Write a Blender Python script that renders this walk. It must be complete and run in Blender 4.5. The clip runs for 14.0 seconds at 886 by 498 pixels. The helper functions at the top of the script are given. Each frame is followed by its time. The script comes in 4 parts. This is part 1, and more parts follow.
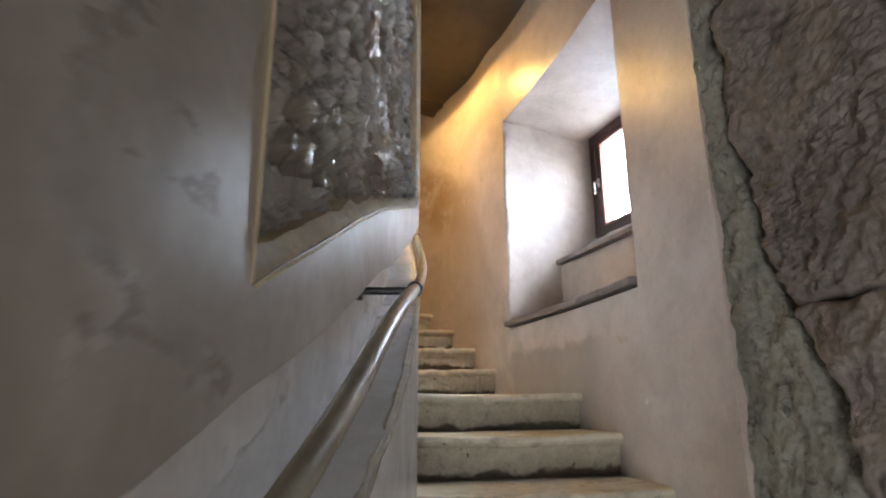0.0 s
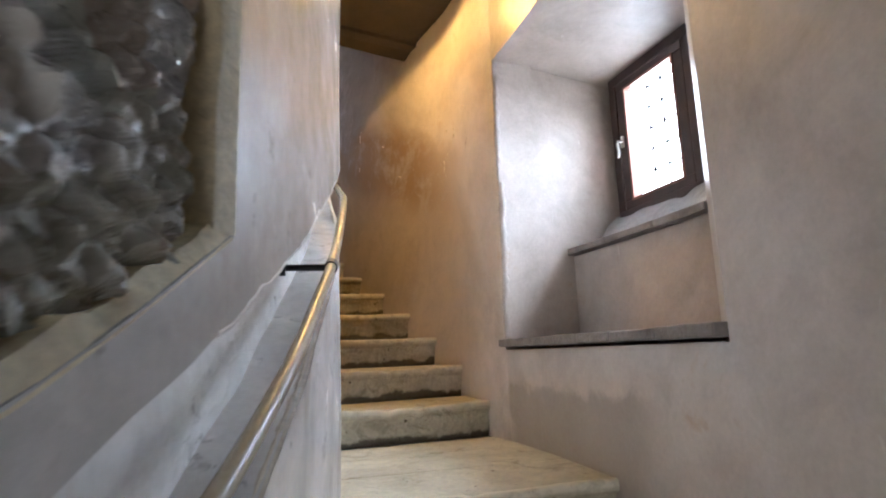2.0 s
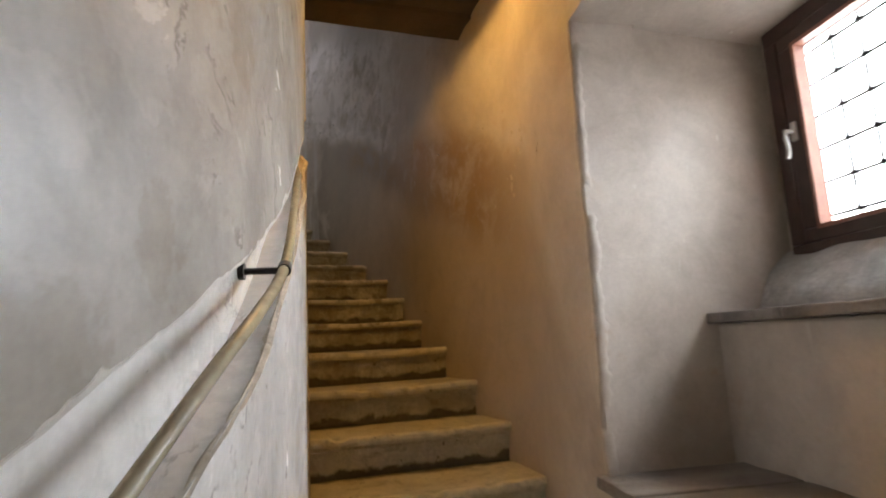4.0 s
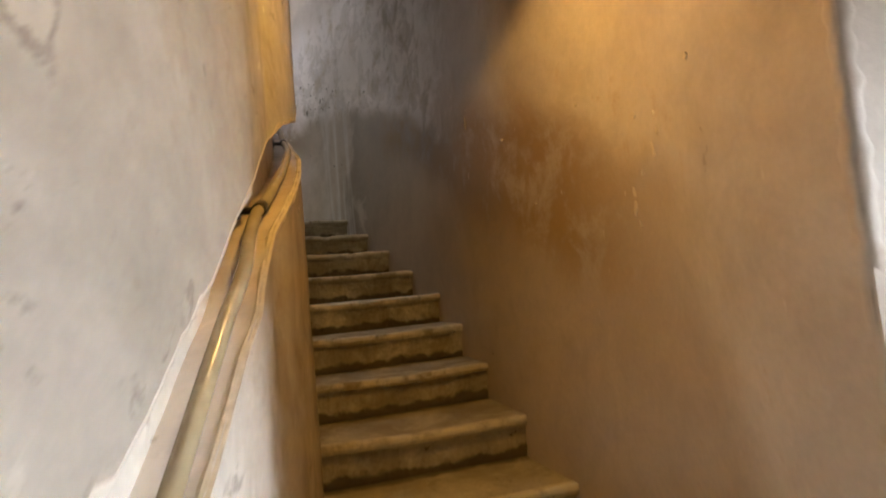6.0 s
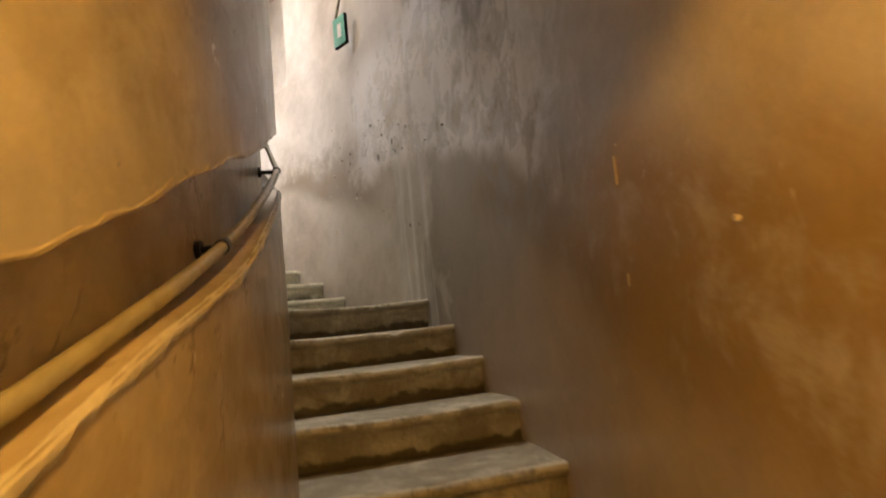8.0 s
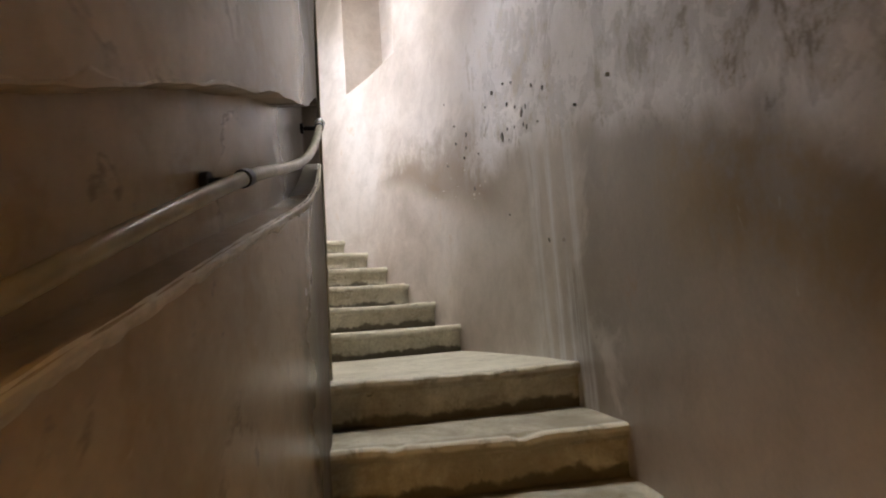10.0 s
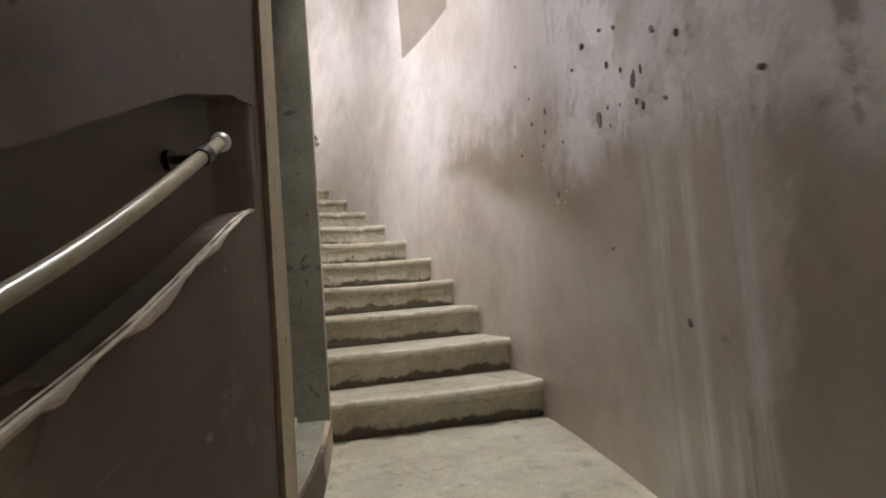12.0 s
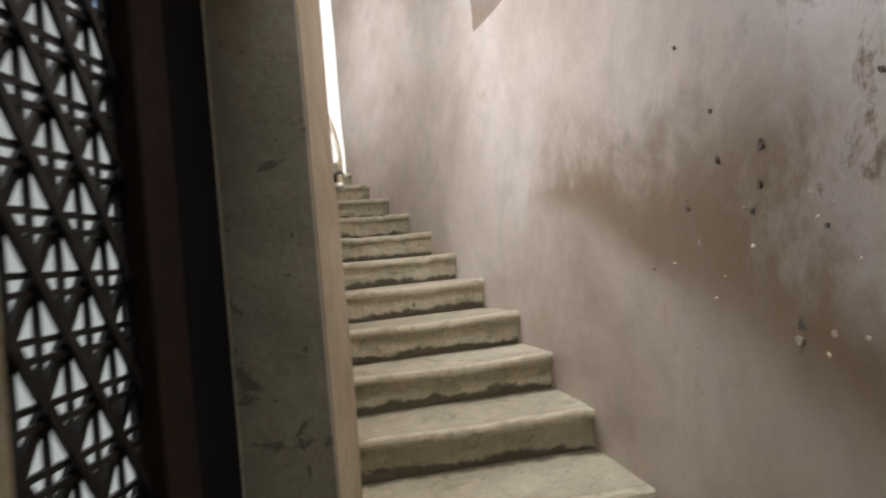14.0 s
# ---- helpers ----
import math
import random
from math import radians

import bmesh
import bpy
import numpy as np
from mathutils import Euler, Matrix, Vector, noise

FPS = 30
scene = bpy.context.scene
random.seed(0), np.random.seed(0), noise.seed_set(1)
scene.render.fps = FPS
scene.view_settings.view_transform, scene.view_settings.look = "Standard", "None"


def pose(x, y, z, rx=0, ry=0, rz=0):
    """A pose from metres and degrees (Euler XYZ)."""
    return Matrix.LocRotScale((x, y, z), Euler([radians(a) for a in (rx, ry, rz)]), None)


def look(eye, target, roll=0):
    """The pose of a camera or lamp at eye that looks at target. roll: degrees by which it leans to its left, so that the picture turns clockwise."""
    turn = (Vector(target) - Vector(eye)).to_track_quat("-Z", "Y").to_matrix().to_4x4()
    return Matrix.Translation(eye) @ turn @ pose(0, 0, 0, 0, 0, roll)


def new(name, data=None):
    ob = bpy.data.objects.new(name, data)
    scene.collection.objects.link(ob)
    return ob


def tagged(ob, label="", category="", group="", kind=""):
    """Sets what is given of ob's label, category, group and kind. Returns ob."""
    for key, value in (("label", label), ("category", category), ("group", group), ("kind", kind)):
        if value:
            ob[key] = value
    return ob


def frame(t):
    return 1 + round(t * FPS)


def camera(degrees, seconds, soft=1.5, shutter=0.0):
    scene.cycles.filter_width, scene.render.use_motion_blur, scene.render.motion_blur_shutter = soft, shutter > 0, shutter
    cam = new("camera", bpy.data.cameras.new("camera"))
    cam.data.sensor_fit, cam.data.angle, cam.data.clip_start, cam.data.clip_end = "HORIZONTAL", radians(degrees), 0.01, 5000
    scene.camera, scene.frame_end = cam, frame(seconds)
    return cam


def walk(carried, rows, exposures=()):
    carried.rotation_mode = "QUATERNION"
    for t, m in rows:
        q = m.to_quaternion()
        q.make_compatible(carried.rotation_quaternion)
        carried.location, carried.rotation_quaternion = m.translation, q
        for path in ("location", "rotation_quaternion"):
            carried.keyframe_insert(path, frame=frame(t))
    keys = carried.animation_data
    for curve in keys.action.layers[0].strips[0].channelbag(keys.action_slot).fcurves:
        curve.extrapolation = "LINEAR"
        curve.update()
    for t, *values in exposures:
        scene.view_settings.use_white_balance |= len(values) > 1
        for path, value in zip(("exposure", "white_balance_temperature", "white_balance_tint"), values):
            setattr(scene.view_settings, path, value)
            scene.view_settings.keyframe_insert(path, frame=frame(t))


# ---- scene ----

cam = camera(75.7, 14.0, soft=1.9, shutter=0.4)
PATH = [
    (0, (1.118, 0.44, -2.193), (0.878, 2.358, -1.68), -0.3),
    (0.5, (1.079, 0.719, -2.049), (0.951, 2.668, -1.618), -0.4),
    (1, (1.165, 0.985, -1.952), (0.838, 2.901, -1.479), 0.9),
    (1.5, (1.133, 1.25, -1.822), (0.695, 3.14, -1.336), -2.2),
    (2, (1.14, 1.48, -1.718), (0.898, 3.433, -1.363), -2.0),
    (2.5, (1.224, 1.762, -1.619), (0.956, 3.715, -1.284), -2.5),
    (3, (1.195, 1.982, -1.475), (0.75, 3.895, -1.102), -4.2),
    (3.5, (1.187, 2.224, -1.37), (0.843, 4.166, -1.034), -2.7),
    (4, (1.188, 2.501, -1.228), (0.59, 4.383, -0.909), -2.9),
    (4.2, (1.13, 2.607, -1.199), (0.487, 4.473, -0.878), -3.5),
    (6.3, (0.825, 3.569, -0.547), (-0.019, 5.376, -0.404), -5.4),
    (6.5, (0.799, 3.691, -0.444), (-0.095, 5.473, -0.28), -5.6),
    (7, (0.601, 3.998, -0.392), (-0.378, 5.717, -0.102), -4.1),
    (7.5, (0.419, 4.358, -0.368), (-0.566, 6.075, -0.082), -2.8),
    (8, (0.268, 4.709, -0.216), (-0.836, 6.352, 0.069), -5.9),
    (8.5, (0.063, 4.942, -0.065), (-1.127, 6.507, 0.302), -7.2),
    (9, (-0.038, 5.196, -0.05), (-1.351, 6.667, 0.285), -3.6),
    (9.2, (-0.142, 5.323, -0.023), (-1.531, 6.72, 0.324), -4.2),
    (11.3, (-0.941, 6.282, 0.49), (-2.462, 7.568, 0.672), -3.9),
    (11.5, (-1.007, 6.378, 0.501), (-2.564, 7.618, 0.697), -3.4),
    (12, (-1.202, 6.581, 0.656), (-2.892, 7.642, 0.796), -4.4),
    (12.5, (-1.468, 6.75, 0.791), (-3.151, 7.828, 0.858), -3.5),
    (13, (-1.69, 6.963, 0.921), (-3.505, 7.8, 0.986), -3.6),
    (13.5, (-1.962, 7.064, 1.064), (-3.848, 7.72, 1.16), -5.2),
    (14, (-2.19, 7.164, 1.212), (-4.017, 7.978, 1.253), -5.3),
]
EXPOSURES = [(0, 0.55, 5850, 10), (1, 0.42, 5750, 10), (1.5, 0.42, 5650, 10), (2.5, -0.03, 5750, 10), (3.2, -0.27, 5900, 10), (4.2, -0.56, 6900, 10), (6.5, -0.38, 7250, 10),
             (7.5, -0.2, 8400, 10), (8.5, 0.3, 7500, 10), (9.2, 0.3, 7000, 10), (11.5, -0.05, 6800, 10), (12.5, 0.0, 6800, 10), (14, -0.36, 7200, 10)]
walk(cam, [(t, look(eye, target, roll)) for t, eye, target, roll in PATH], EXPOSURES)

# ---- world and lights ----
world = bpy.data.worlds.new("sky")
scene.world = world
world.use_nodes = True
wn = world.node_tree.nodes
sky = wn.new("ShaderNodeTexSky")
sky.sky_type = "NISHITA"
sky.sun_disc = False
sky.sun_elevation = radians(48)
sky.sun_rotation = radians(200)
wn["Background"].inputs["Strength"].default_value = 0.12
world.node_tree.links.new(sky.outputs["Color"], wn["Background"].inputs["Color"])

# the stair winds round a tower: angle in degrees, offset from the outer wall, height
CX, CY, RAD = -6.371, 0.542, 8.36
TH0, TH1 = -16.0, 122.0


def pol(th, off, z):
    """The upper turn's centre lies a little further out than the lower one's."""
    a = radians(th)
    u = min(1.0, max(0.0, (th - 28.0) / 5.5))
    u = u * u * (3 - 2 * u)
    return Vector((CX + 0.115 * u + (RAD + off) * math.cos(a), CY + 0.004 * u + (RAD + off) * math.sin(a), z))


RIN = [(-20, -1.06), (5, -1.02), (10, -1.0), (16, -0.965), (22, -0.89), (28.9, -0.885), (31, -0.95), (33, -0.975), (36, -0.968), (39, -0.957), (60, -0.97), (66, -0.97), (71, -0.957), (125, -0.957)]
ROUT = [(-20, 0.04), (13, 0.04), (20, 0.02), (27.6, 0.04), (30.5, 0.0), (33, -0.025), (36, -0.06), (39, -0.1), (43, -0.09), (46, -0.04), (50, 0.0), (58, 0.02),
        (64, 0.04), (71, 0.06), (75, 0.03), (80, 0.0), (86, -0.06), (95, -0.1), (125, -0.1)]
ZUP = [(-16, -3.05), (2.2, -2.17), (5.5, -2.0), (8.5, -1.854), (11, -1.723), (14.3, -1.555), (17.6, -1.355), (19.2, -1.255), (20.1, -1.195), (22, -1.068), (24.5, -0.92),
       (27, -0.70), (29.3, -0.475), (30.5, -0.395), (31.5, -0.32), (34.8, -0.17), (36.7, -0.098), (38.3, 0.02), (40.4, 0.136), (43.3, 0.283), (45.6, 0.426), (50, 0.66),
       (53.9, 0.82), (55.2, 0.91), (57.1, 1.042), (60, 1.12)]
RAILZ = [(-16, -3.15), (0, -2.35), (2.3, -2.248), (5.5, -2.06), (10, -1.9), (13.5, -1.738), (17.5, -1.517), (20.5, -1.277), (22.1, -1.165), (24.3, -1.065), (27, -0.80),
         (28.7, -0.66), (30, -0.575), (31.4, -0.493), (33.2, -0.395), (35.4, -0.29), (37.75, -0.175), (39, -0.112), (40.4, -0.045), (41.6, 0.008), (43.1, 0.10), (45.2, 0.234),
         (46.6, 0.32), (49, 0.46), (51.5, 0.56), (53.7, 0.668), (55.1, 0.765), (57.7, 0.965), (60, 1.12)]
# the foot of the rail channel, how deep it is, and how far the rail stands before the core's face
LEDGE = [(22.2, -1.304), (25, -1.09), (29.4, -0.66), (30.9, -0.555), (32, -0.478), (34.4, -0.375), (36.4, -0.272), (38.1, -0.175), (40.2, -0.095), (42, -0.01), (44.2, 0.125),
         (49, 0.36), (54.3, 0.581), (56.2, 0.697), (59.3, 0.891)]
DEPTH = [(-16, 0.10), (17.5, 0.105), (24.3, 0.088), (31, 0.09), (41, 0.098), (48, 0.078), (57, 0.06), (58.7, 0.06), (59.3, 0.0)]
STANDOFF = [(-16, 0.012), (24.3, 0.012), (31, -0.035), (41.7, -0.045), (47.8, -0.01), (57.7, 0.008)]


def lerp_table(tab, x):
    return float(np.interp(x, [p[0] for p in tab], [p[1] for p in tab]))


def rin(th):
    return lerp_table(RIN, th)


def rout(th):
    return lerp_table(ROUT, th)


def eased(tab, th):
    return sum(lerp_table(tab, th + d) for d in (-1.2, -0.6, 0.0, 0.6, 1.2)) / 5


def zup(th):
    return eased(ZUP, th) + 0.009 * noise.noise(Vector((th * 0.9, 1.7, 0))) + 0.004 * noise.noise(Vector((th * 3.1, 4.2, 0)))


def rail_z(th):
    return eased(RAILZ, th)


def ledge_z(th):
    return eased(LEDGE, th) if th > 23.5 else zup(th) - 0.237


def area_light(name, eye, target, sx, sy, power, colour):
    data = bpy.data.lights.new(name, "AREA")
    data.shape, data.size, data.size_y, data.energy, data.color = "RECTANGLE", sx, sy, power, colour
    ob = new(name, data)
    ob.matrix_world = look(eye, target)
    return ob


# daylight in the openings
area_light("window_daylight", pol(28.0, 1.6, 0.05), pol(12.5, -0.9, -1.4), 2.6, 1.8, 1180, (0.82, 0.91, 1.0))
# unseen roof light, assumed in order to brighten the landing
area_light("skylight_assumed", pol(64.2, -0.46, 5.0), pol(64.3, -0.40, 0.0), 0.85, 0.9, 125, (0.93, 0.95, 1.0))
area_light("gallery_daylight", pol(80.7, -1.6, 3.0), pol(66, 0, 1.6), 1.2, 2.3, 85, (0.78, 0.83, 1.0))
# lamp for a second, unseen gallery opening, added to brighten the far wall
area_light("gallery_fill_upper", pol(95.0, -1.6, 3.3), pol(93, 0, 2.3), 1.2, 1.8, 40, (0.78, 0.83, 1.0))
# fill for the lowest steps, from an added doorway out of view
area_light("lower_fill_light", pol(-15.4, -0.5, -3.4), pol(0, -0.5, -2.6), 0.7, 1.8, 44, (1.0, 0.94, 0.86))

# the warm lamp under the low ceiling throws its light downwards
bulb = bpy.data.lights.new("bulb_light", "SPOT")
bulb.energy, bulb.color, bulb.shadow_soft_size = 60, (1.0, 0.55, 0.14), 0.05
bulb.spot_size, bulb.spot_blend = radians(171), 0.2
bulb_ob = new("bulb_light", bulb)
bulb_ob.location = pol(31.3, -0.57, 0.515)


# ---- materials ----
def mat(name):
    m = bpy.data.materials.new(name)
    m.use_nodes = True
    return m, m.node_tree.nodes, m.node_tree.links, m.node_tree.nodes["Principled BSDF"]


def ramp(nodes, links, src, stops):
    r = nodes.new("ShaderNodeValToRGB")
    while len(r.color_ramp.elements) < len(stops):
        r.color_ramp.elements.new(0.5)
    for e, (p, c) in zip(r.color_ramp.elements, stops):
        e.position, e.color = p, (*c, 1)
    links.new(src, r.inputs[0])
    return r.outputs[0]


def noise_tex(nodes, links, scale, detail=6.0, rough=0.6, vec=None, dist=0.0):
    n = nodes.new("ShaderNodeTexNoise")
    n.inputs["Scale"].default_value, n.inputs["Detail"].default_value, n.inputs["Roughness"].default_value = scale, detail, rough
    n.inputs["Distortion"].default_value = dist
    if vec is not None:
        links.new(vec, n.inputs["Vector"])
    return n.outputs["Fac"]


def mix(nodes, links, fac, a, b, kind="MIX"):
    m = nodes.new("ShaderNodeMix")
    m.data_type, m.blend_type = "RGBA", kind
    if isinstance(fac, float):
        m.inputs[0].default_value = fac
    else:
        links.new(fac, m.inputs[0])
    for v, i in ((a, 6), (b, 7)):
        if isinstance(v, tuple):
            m.inputs[i].default_value = (*v, 1)
        else:
            links.new(v, m.inputs[i])
    return m.outputs[2]


def surface(name, dark, light, rough=(0.4, 0.6), scale=1.5, stain=None, stain_at=(0.55, 0.75), bump=0.25, grain=60, stretch=(1, 1, 1), fine=0.12, spots=None, peel=None):
    """A mottled mineral surface: broad clouds, stains, grain, relief."""
    m, n, l, b = mat(name)
    co = n.new("ShaderNodeTexCoord").outputs["Object"]
    mp = n.new("ShaderNodeMapping")
    mp.inputs["Scale"].default_value = stretch
    l.new(co, mp.inputs[0])
    v = mp.outputs[0]
    big = noise_tex(n, l, scale, 8, 0.62, v, 0.4)
    col = ramp(n, l, big, [(0.32, dark), (0.68, light)])
    mid = noise_tex(n, l, scale * 7, 6, 0.7, v, 0.6)
    g = ramp(n, l, mid, [(0.3, (0.78, 0.78, 0.78)), (0.7, (1.12, 1.12, 1.12))])
    col = mix(n, l, 0.8, col, g, "MULTIPLY")
    if stain:
        s = noise_tex(n, l, scale * 2.3, 9, 0.68, v, 1.0)
        f = ramp(n, l, s, [(stain_at[0], (0, 0, 0)), (stain_at[1], (1, 1, 1))])
        col = mix(n, l, f, col, stain)
    if peel:
        s2 = noise_tex(n, l, scale * 1.7, 7, 0.6, v, 0.8)
        f2 = ramp(n, l, s2, [(peel[1], (0, 0, 0)), (peel[1] + 0.025, (1, 1, 1))])
        col = mix(n, l, f2, col, peel[0])
    if spots:
        vo = noise_tex(n, l, 26, 3, 0.5, v, 0.2)
        f = ramp(n, l, vo, [(0.69, (0, 0, 0)), (0.74, (1, 1, 1))])
        col = mix(n, l, f, col, spots)
    gr = noise_tex(n, l, grain, 4, 0.7, v)
    gg = ramp(n, l, gr, [(0.3, (1 - fine,) * 3), (0.7, (1 + fine,) * 3)])
    col = mix(n, l, 1.0, col, gg, "MULTIPLY")
    l.new(col, b.inputs["Base Color"])
    rr = n.new("ShaderNodeMapRange")
    rr.inputs["To Min"].default_value, rr.inputs["To Max"].default_value = rough
    l.new(mid, rr.inputs["Value"])
    l.new(rr.outputs[0], b.inputs["Roughness"])
    add = n.new("ShaderNodeMath")
    add.operation = "MULTIPLY_ADD"
    add.inputs[1].default_value = 0.35
    l.new(gr, add.inputs[0])
    l.new(mid, add.inputs[2])
    bp = n.new("ShaderNodeBump")
    bp.inputs["Strength"].default_value, bp.inputs["Distance"].default_value = bump, 0.02
    l.new(add.outputs[0], bp.inputs["Height"])
    l.new(bp.outputs[0], b.inputs["Normal"])
    return m


def calc(n, l, op, a, b=None, c=None):
    m = n.new("ShaderNodeMath")
    m.operation = op
    for i, v in enumerate((a, b, c)):
        if v is None:
            continue
        if isinstance(v, (int, float)):
            m.inputs[i].default_value = v
        else:
            l.new(v, m.inputs[i])
    return m.outputs[0]


def smooth_step(n, l, v, a, b):
    m = n.new("ShaderNodeMapRange")
    m.interpolation_type = "SMOOTHSTEP"
    m.inputs["From Min"].default_value, m.inputs["From Max"].default_value = a, b
    l.new(v, m.inputs["Value"])
    return m.outputs[0]


def stair_angle(n, l):
    """The place on the surface: angle round the tower, height and the vector itself."""
    co = n.new("ShaderNodeTexCoord").outputs["Object"]
    sp = n.new("ShaderNodeSeparateXYZ")
    l.new(co, sp.inputs[0])
    x, y, z = sp.outputs
    th = calc(n, l, "MULTIPLY", calc(n, l, "ARCTAN2", calc(n, l, "SUBTRACT", y, CY), calc(n, l, "SUBTRACT", x, CX)), 57.29578)
    return co, th, z


def between(n, l, v, a, b, c, d):
    return calc(n, l, "MULTIPLY", smooth_step(n, l, v, a, b), calc(n, l, "SUBTRACT", 1.0, smooth_step(n, l, v, c, d)))


def weathered_plaster():
    """The outer wall's plaster: a paler dado along the stair, brown grime over it, ochre blotches, painted shade on the
    bend, a pale patch of flakes and painted sheen, and lime runs at the turn.
    """
    m, n, l, b = mat("plaster")
    co, th, z = stair_angle(n, l)
    hs = calc(n, l, "SUBTRACT", z, calc(n, l, "MULTIPLY_ADD", th, 0.062, -3.7))
    wide = noise_tex(n, l, 1.1, 8, 0.62, co, 0.5)
    mid = noise_tex(n, l, 5.0, 9, 0.7, co, 0.35)
    fine = noise_tex(n, l, 60, 5, 0.7, co)
    run_map = n.new("ShaderNodeMapping")
    run_map.inputs["Scale"].default_value = (6, 6, 0.35)
    l.new(co, run_map.inputs[0])
    runs = noise_tex(n, l, 2.4, 4, 0.6, run_map.outputs[0], 0.1)
    wv = calc(n, l, "SUBTRACT", wide, 0.5)
    mv = calc(n, l, "SUBTRACT", mid, 0.5)
    base = ramp(n, l, wide, [(0.34, (0.40, 0.335, 0.28)), (0.5, (0.52, 0.455, 0.40)), (0.66, (0.60, 0.545, 0.50))])
    # brown grime over the dado beside the upper flight
    zl = calc(n, l, "SUBTRACT", z, calc(n, l, "MULTIPLY_ADD", th, 0.05, -2.5))
    zl = calc(n, l, "MULTIPLY_ADD", wv, 0.5, zl)
    zt = calc(n, l, "MULTIPLY_ADD", wv, 1.0, calc(n, l, "MULTIPLY_ADD", mv, 0.5, z))
    grime = calc(n, l, "MULTIPLY", smooth_step(n, l, zl, 0.0, 0.22), calc(n, l, "SUBTRACT", 1.0, smooth_step(n, l, zt, 1.38, 1.72)))
    grime = calc(n, l, "MULTIPLY", grime, between(n, l, th, 61, 65.5, 80, 86))
    grime = calc(n, l, "MULTIPLY", grime, calc(n, l, "MULTIPLY_ADD", mid, 0.7, 0.42))
    col = mix(n, l, grime, base, (0.20, 0.135, 0.075))
    # bend below the landing: a little grime, mostly shading put into the colour; ochre blotches by the lamp
    darken = calc(n, l, "MULTIPLY", between(n, l, calc(n, l, "MULTIPLY_ADD", wv, 12.0, th), 42.5, 48, 56.8, 57.6), 0.54)
    col = mix(n, l, darken, col, (0.20, 0.155, 0.115))
    bl = smooth_step(n, l, calc(n, l, "MULTIPLY_ADD", mid, 0.6, calc(n, l, "MULTIPLY", wide, 0.4)), 0.38, 0.53)
    bl = calc(n, l, "MULTIPLY", bl, between(n, l, calc(n, l, "MULTIPLY_ADD", wv, 0.7, hs), 0.6, 0.85, 1.22, 1.55))
    bl = calc(n, l, "MULTIPLY", bl, between(n, l, th, 30, 36, 50, 55))
    col = mix(n, l, calc(n, l, "MULTIPLY", bl, 0.85), col, (0.27, 0.165, 0.05))
    dado = calc(n, l, "MULTIPLY", between(n, l, th, 28.5, 31, 50, 57), calc(n, l, "SUBTRACT", 1.0, smooth_step(n, l, calc(n, l, "MULTIPLY_ADD", wv, 0.5, hs), 0.72, 0.98)))
    col = mix(n, l, calc(n, l, "MULTIPLY", dado, 0.7), col, (0.51, 0.43, 0.365))
    rust = calc(n, l, "MULTIPLY", smooth_step(n, l, mid, 0.57, 0.72), calc(n, l, "MULTIPLY", smooth_step(n, l, wide, 0.46, 0.58), 0.6))
    col = mix(n, l, rust, col, (0.36, 0.23, 0.12))
    # damp stain under the window seat
    damp = calc(n, l, "MULTIPLY", between(n, l, calc(n, l, "MULTIPLY_ADD", wv, 6.0, th), 18.5, 21, 27.0, 28.5),
                calc(n, l, "SUBTRACT", 1.0, smooth_step(n, l, calc(n, l, "MULTIPLY_ADD", mv, 0.2, z), -1.92, -1.86)))
    col = mix(n, l, calc(n, l, "MULTIPLY", damp, calc(n, l, "MULTIPLY_ADD", mid, 0.6, 0.35)), col, (0.27, 0.235, 0.19))
    # pale patch, part flakes and part reflected daylight painted in; lime runs
    hp = calc(n, l, "MULTIPLY_ADD", calc(n, l, "MAXIMUM", calc(n, l, "SUBTRACT", th, 56.0), 0.0), 0.05, hs)
    pz = between(n, l, calc(n, l, "MULTIPLY_ADD", wv, 0.5, hp), 1.08, 1.26, 1.95, 2.3)
    pt = between(n, l, calc(n, l, "MULTIPLY_ADD", mv, 10.0, th), 42.5, 48, 63, 68)
    pale = calc(n, l, "MULTIPLY", calc(n, l, "MULTIPLY", pz, pt), smooth_step(n, l, calc(n, l, "MULTIPLY_ADD", mid, 0.75, calc(n, l, "MULTIPLY", runs, 0.25)), 0.40, 0.47))
    col = mix(n, l, calc(n, l, "MULTIPLY", pale, 0.92), col, (0.82, 0.785, 0.80))
    lt = between(n, l, th, 57.0, 57.3, 58.5, 62.5)
    lz = calc(n, l, "SUBTRACT", 1.0, smooth_step(n, l, hs, 0.8, 1.4))
    lime = calc(n, l, "MULTIPLY", calc(n, l, "MULTIPLY", lt, lz), smooth_step(n, l, runs, 0.40, 0.66))
    col = mix(n, l, calc(n, l, "MULTIPLY", lime, 0.8), col, (0.74, 0.74, 0.755))
    # scuffs: thin pale scratches and small knocks
    sc_map = n.new("ShaderNodeMapping")
    sc_map.inputs["Scale"].default_value = (16, 16, 5)
    sc_map.inputs["Rotation"].default_value = (0.5, 0.3, 0.0)
    l.new(co, sc_map.inputs[0])
    scuff = noise_tex(n, l, 1.6, 3, 0.55, sc_map.outputs[0], 0.6)
    scuff = calc(n, l, "MULTIPLY", smooth_step(n, l, scuff, 0.705, 0.76), 0.55)
    col = mix(n, l, scuff, col, (0.66, 0.62, 0.57))
    g = ramp(n, l, mid, [(0.3, (0.80, 0.79, 0.77)), (0.7, (1.12, 1.12, 1.12))])
    col = mix(n, l, 0.9, col, g, "MULTIPLY")
    gg = ramp(n, l, fine, [(0.3, (0.94, 0.94, 0.94)), (0.7, (1.05, 1.05, 1.05))])
    col = mix(n, l, 1.0, col, gg, "MULTIPLY")
    l.new(col, b.inputs["Base Color"])
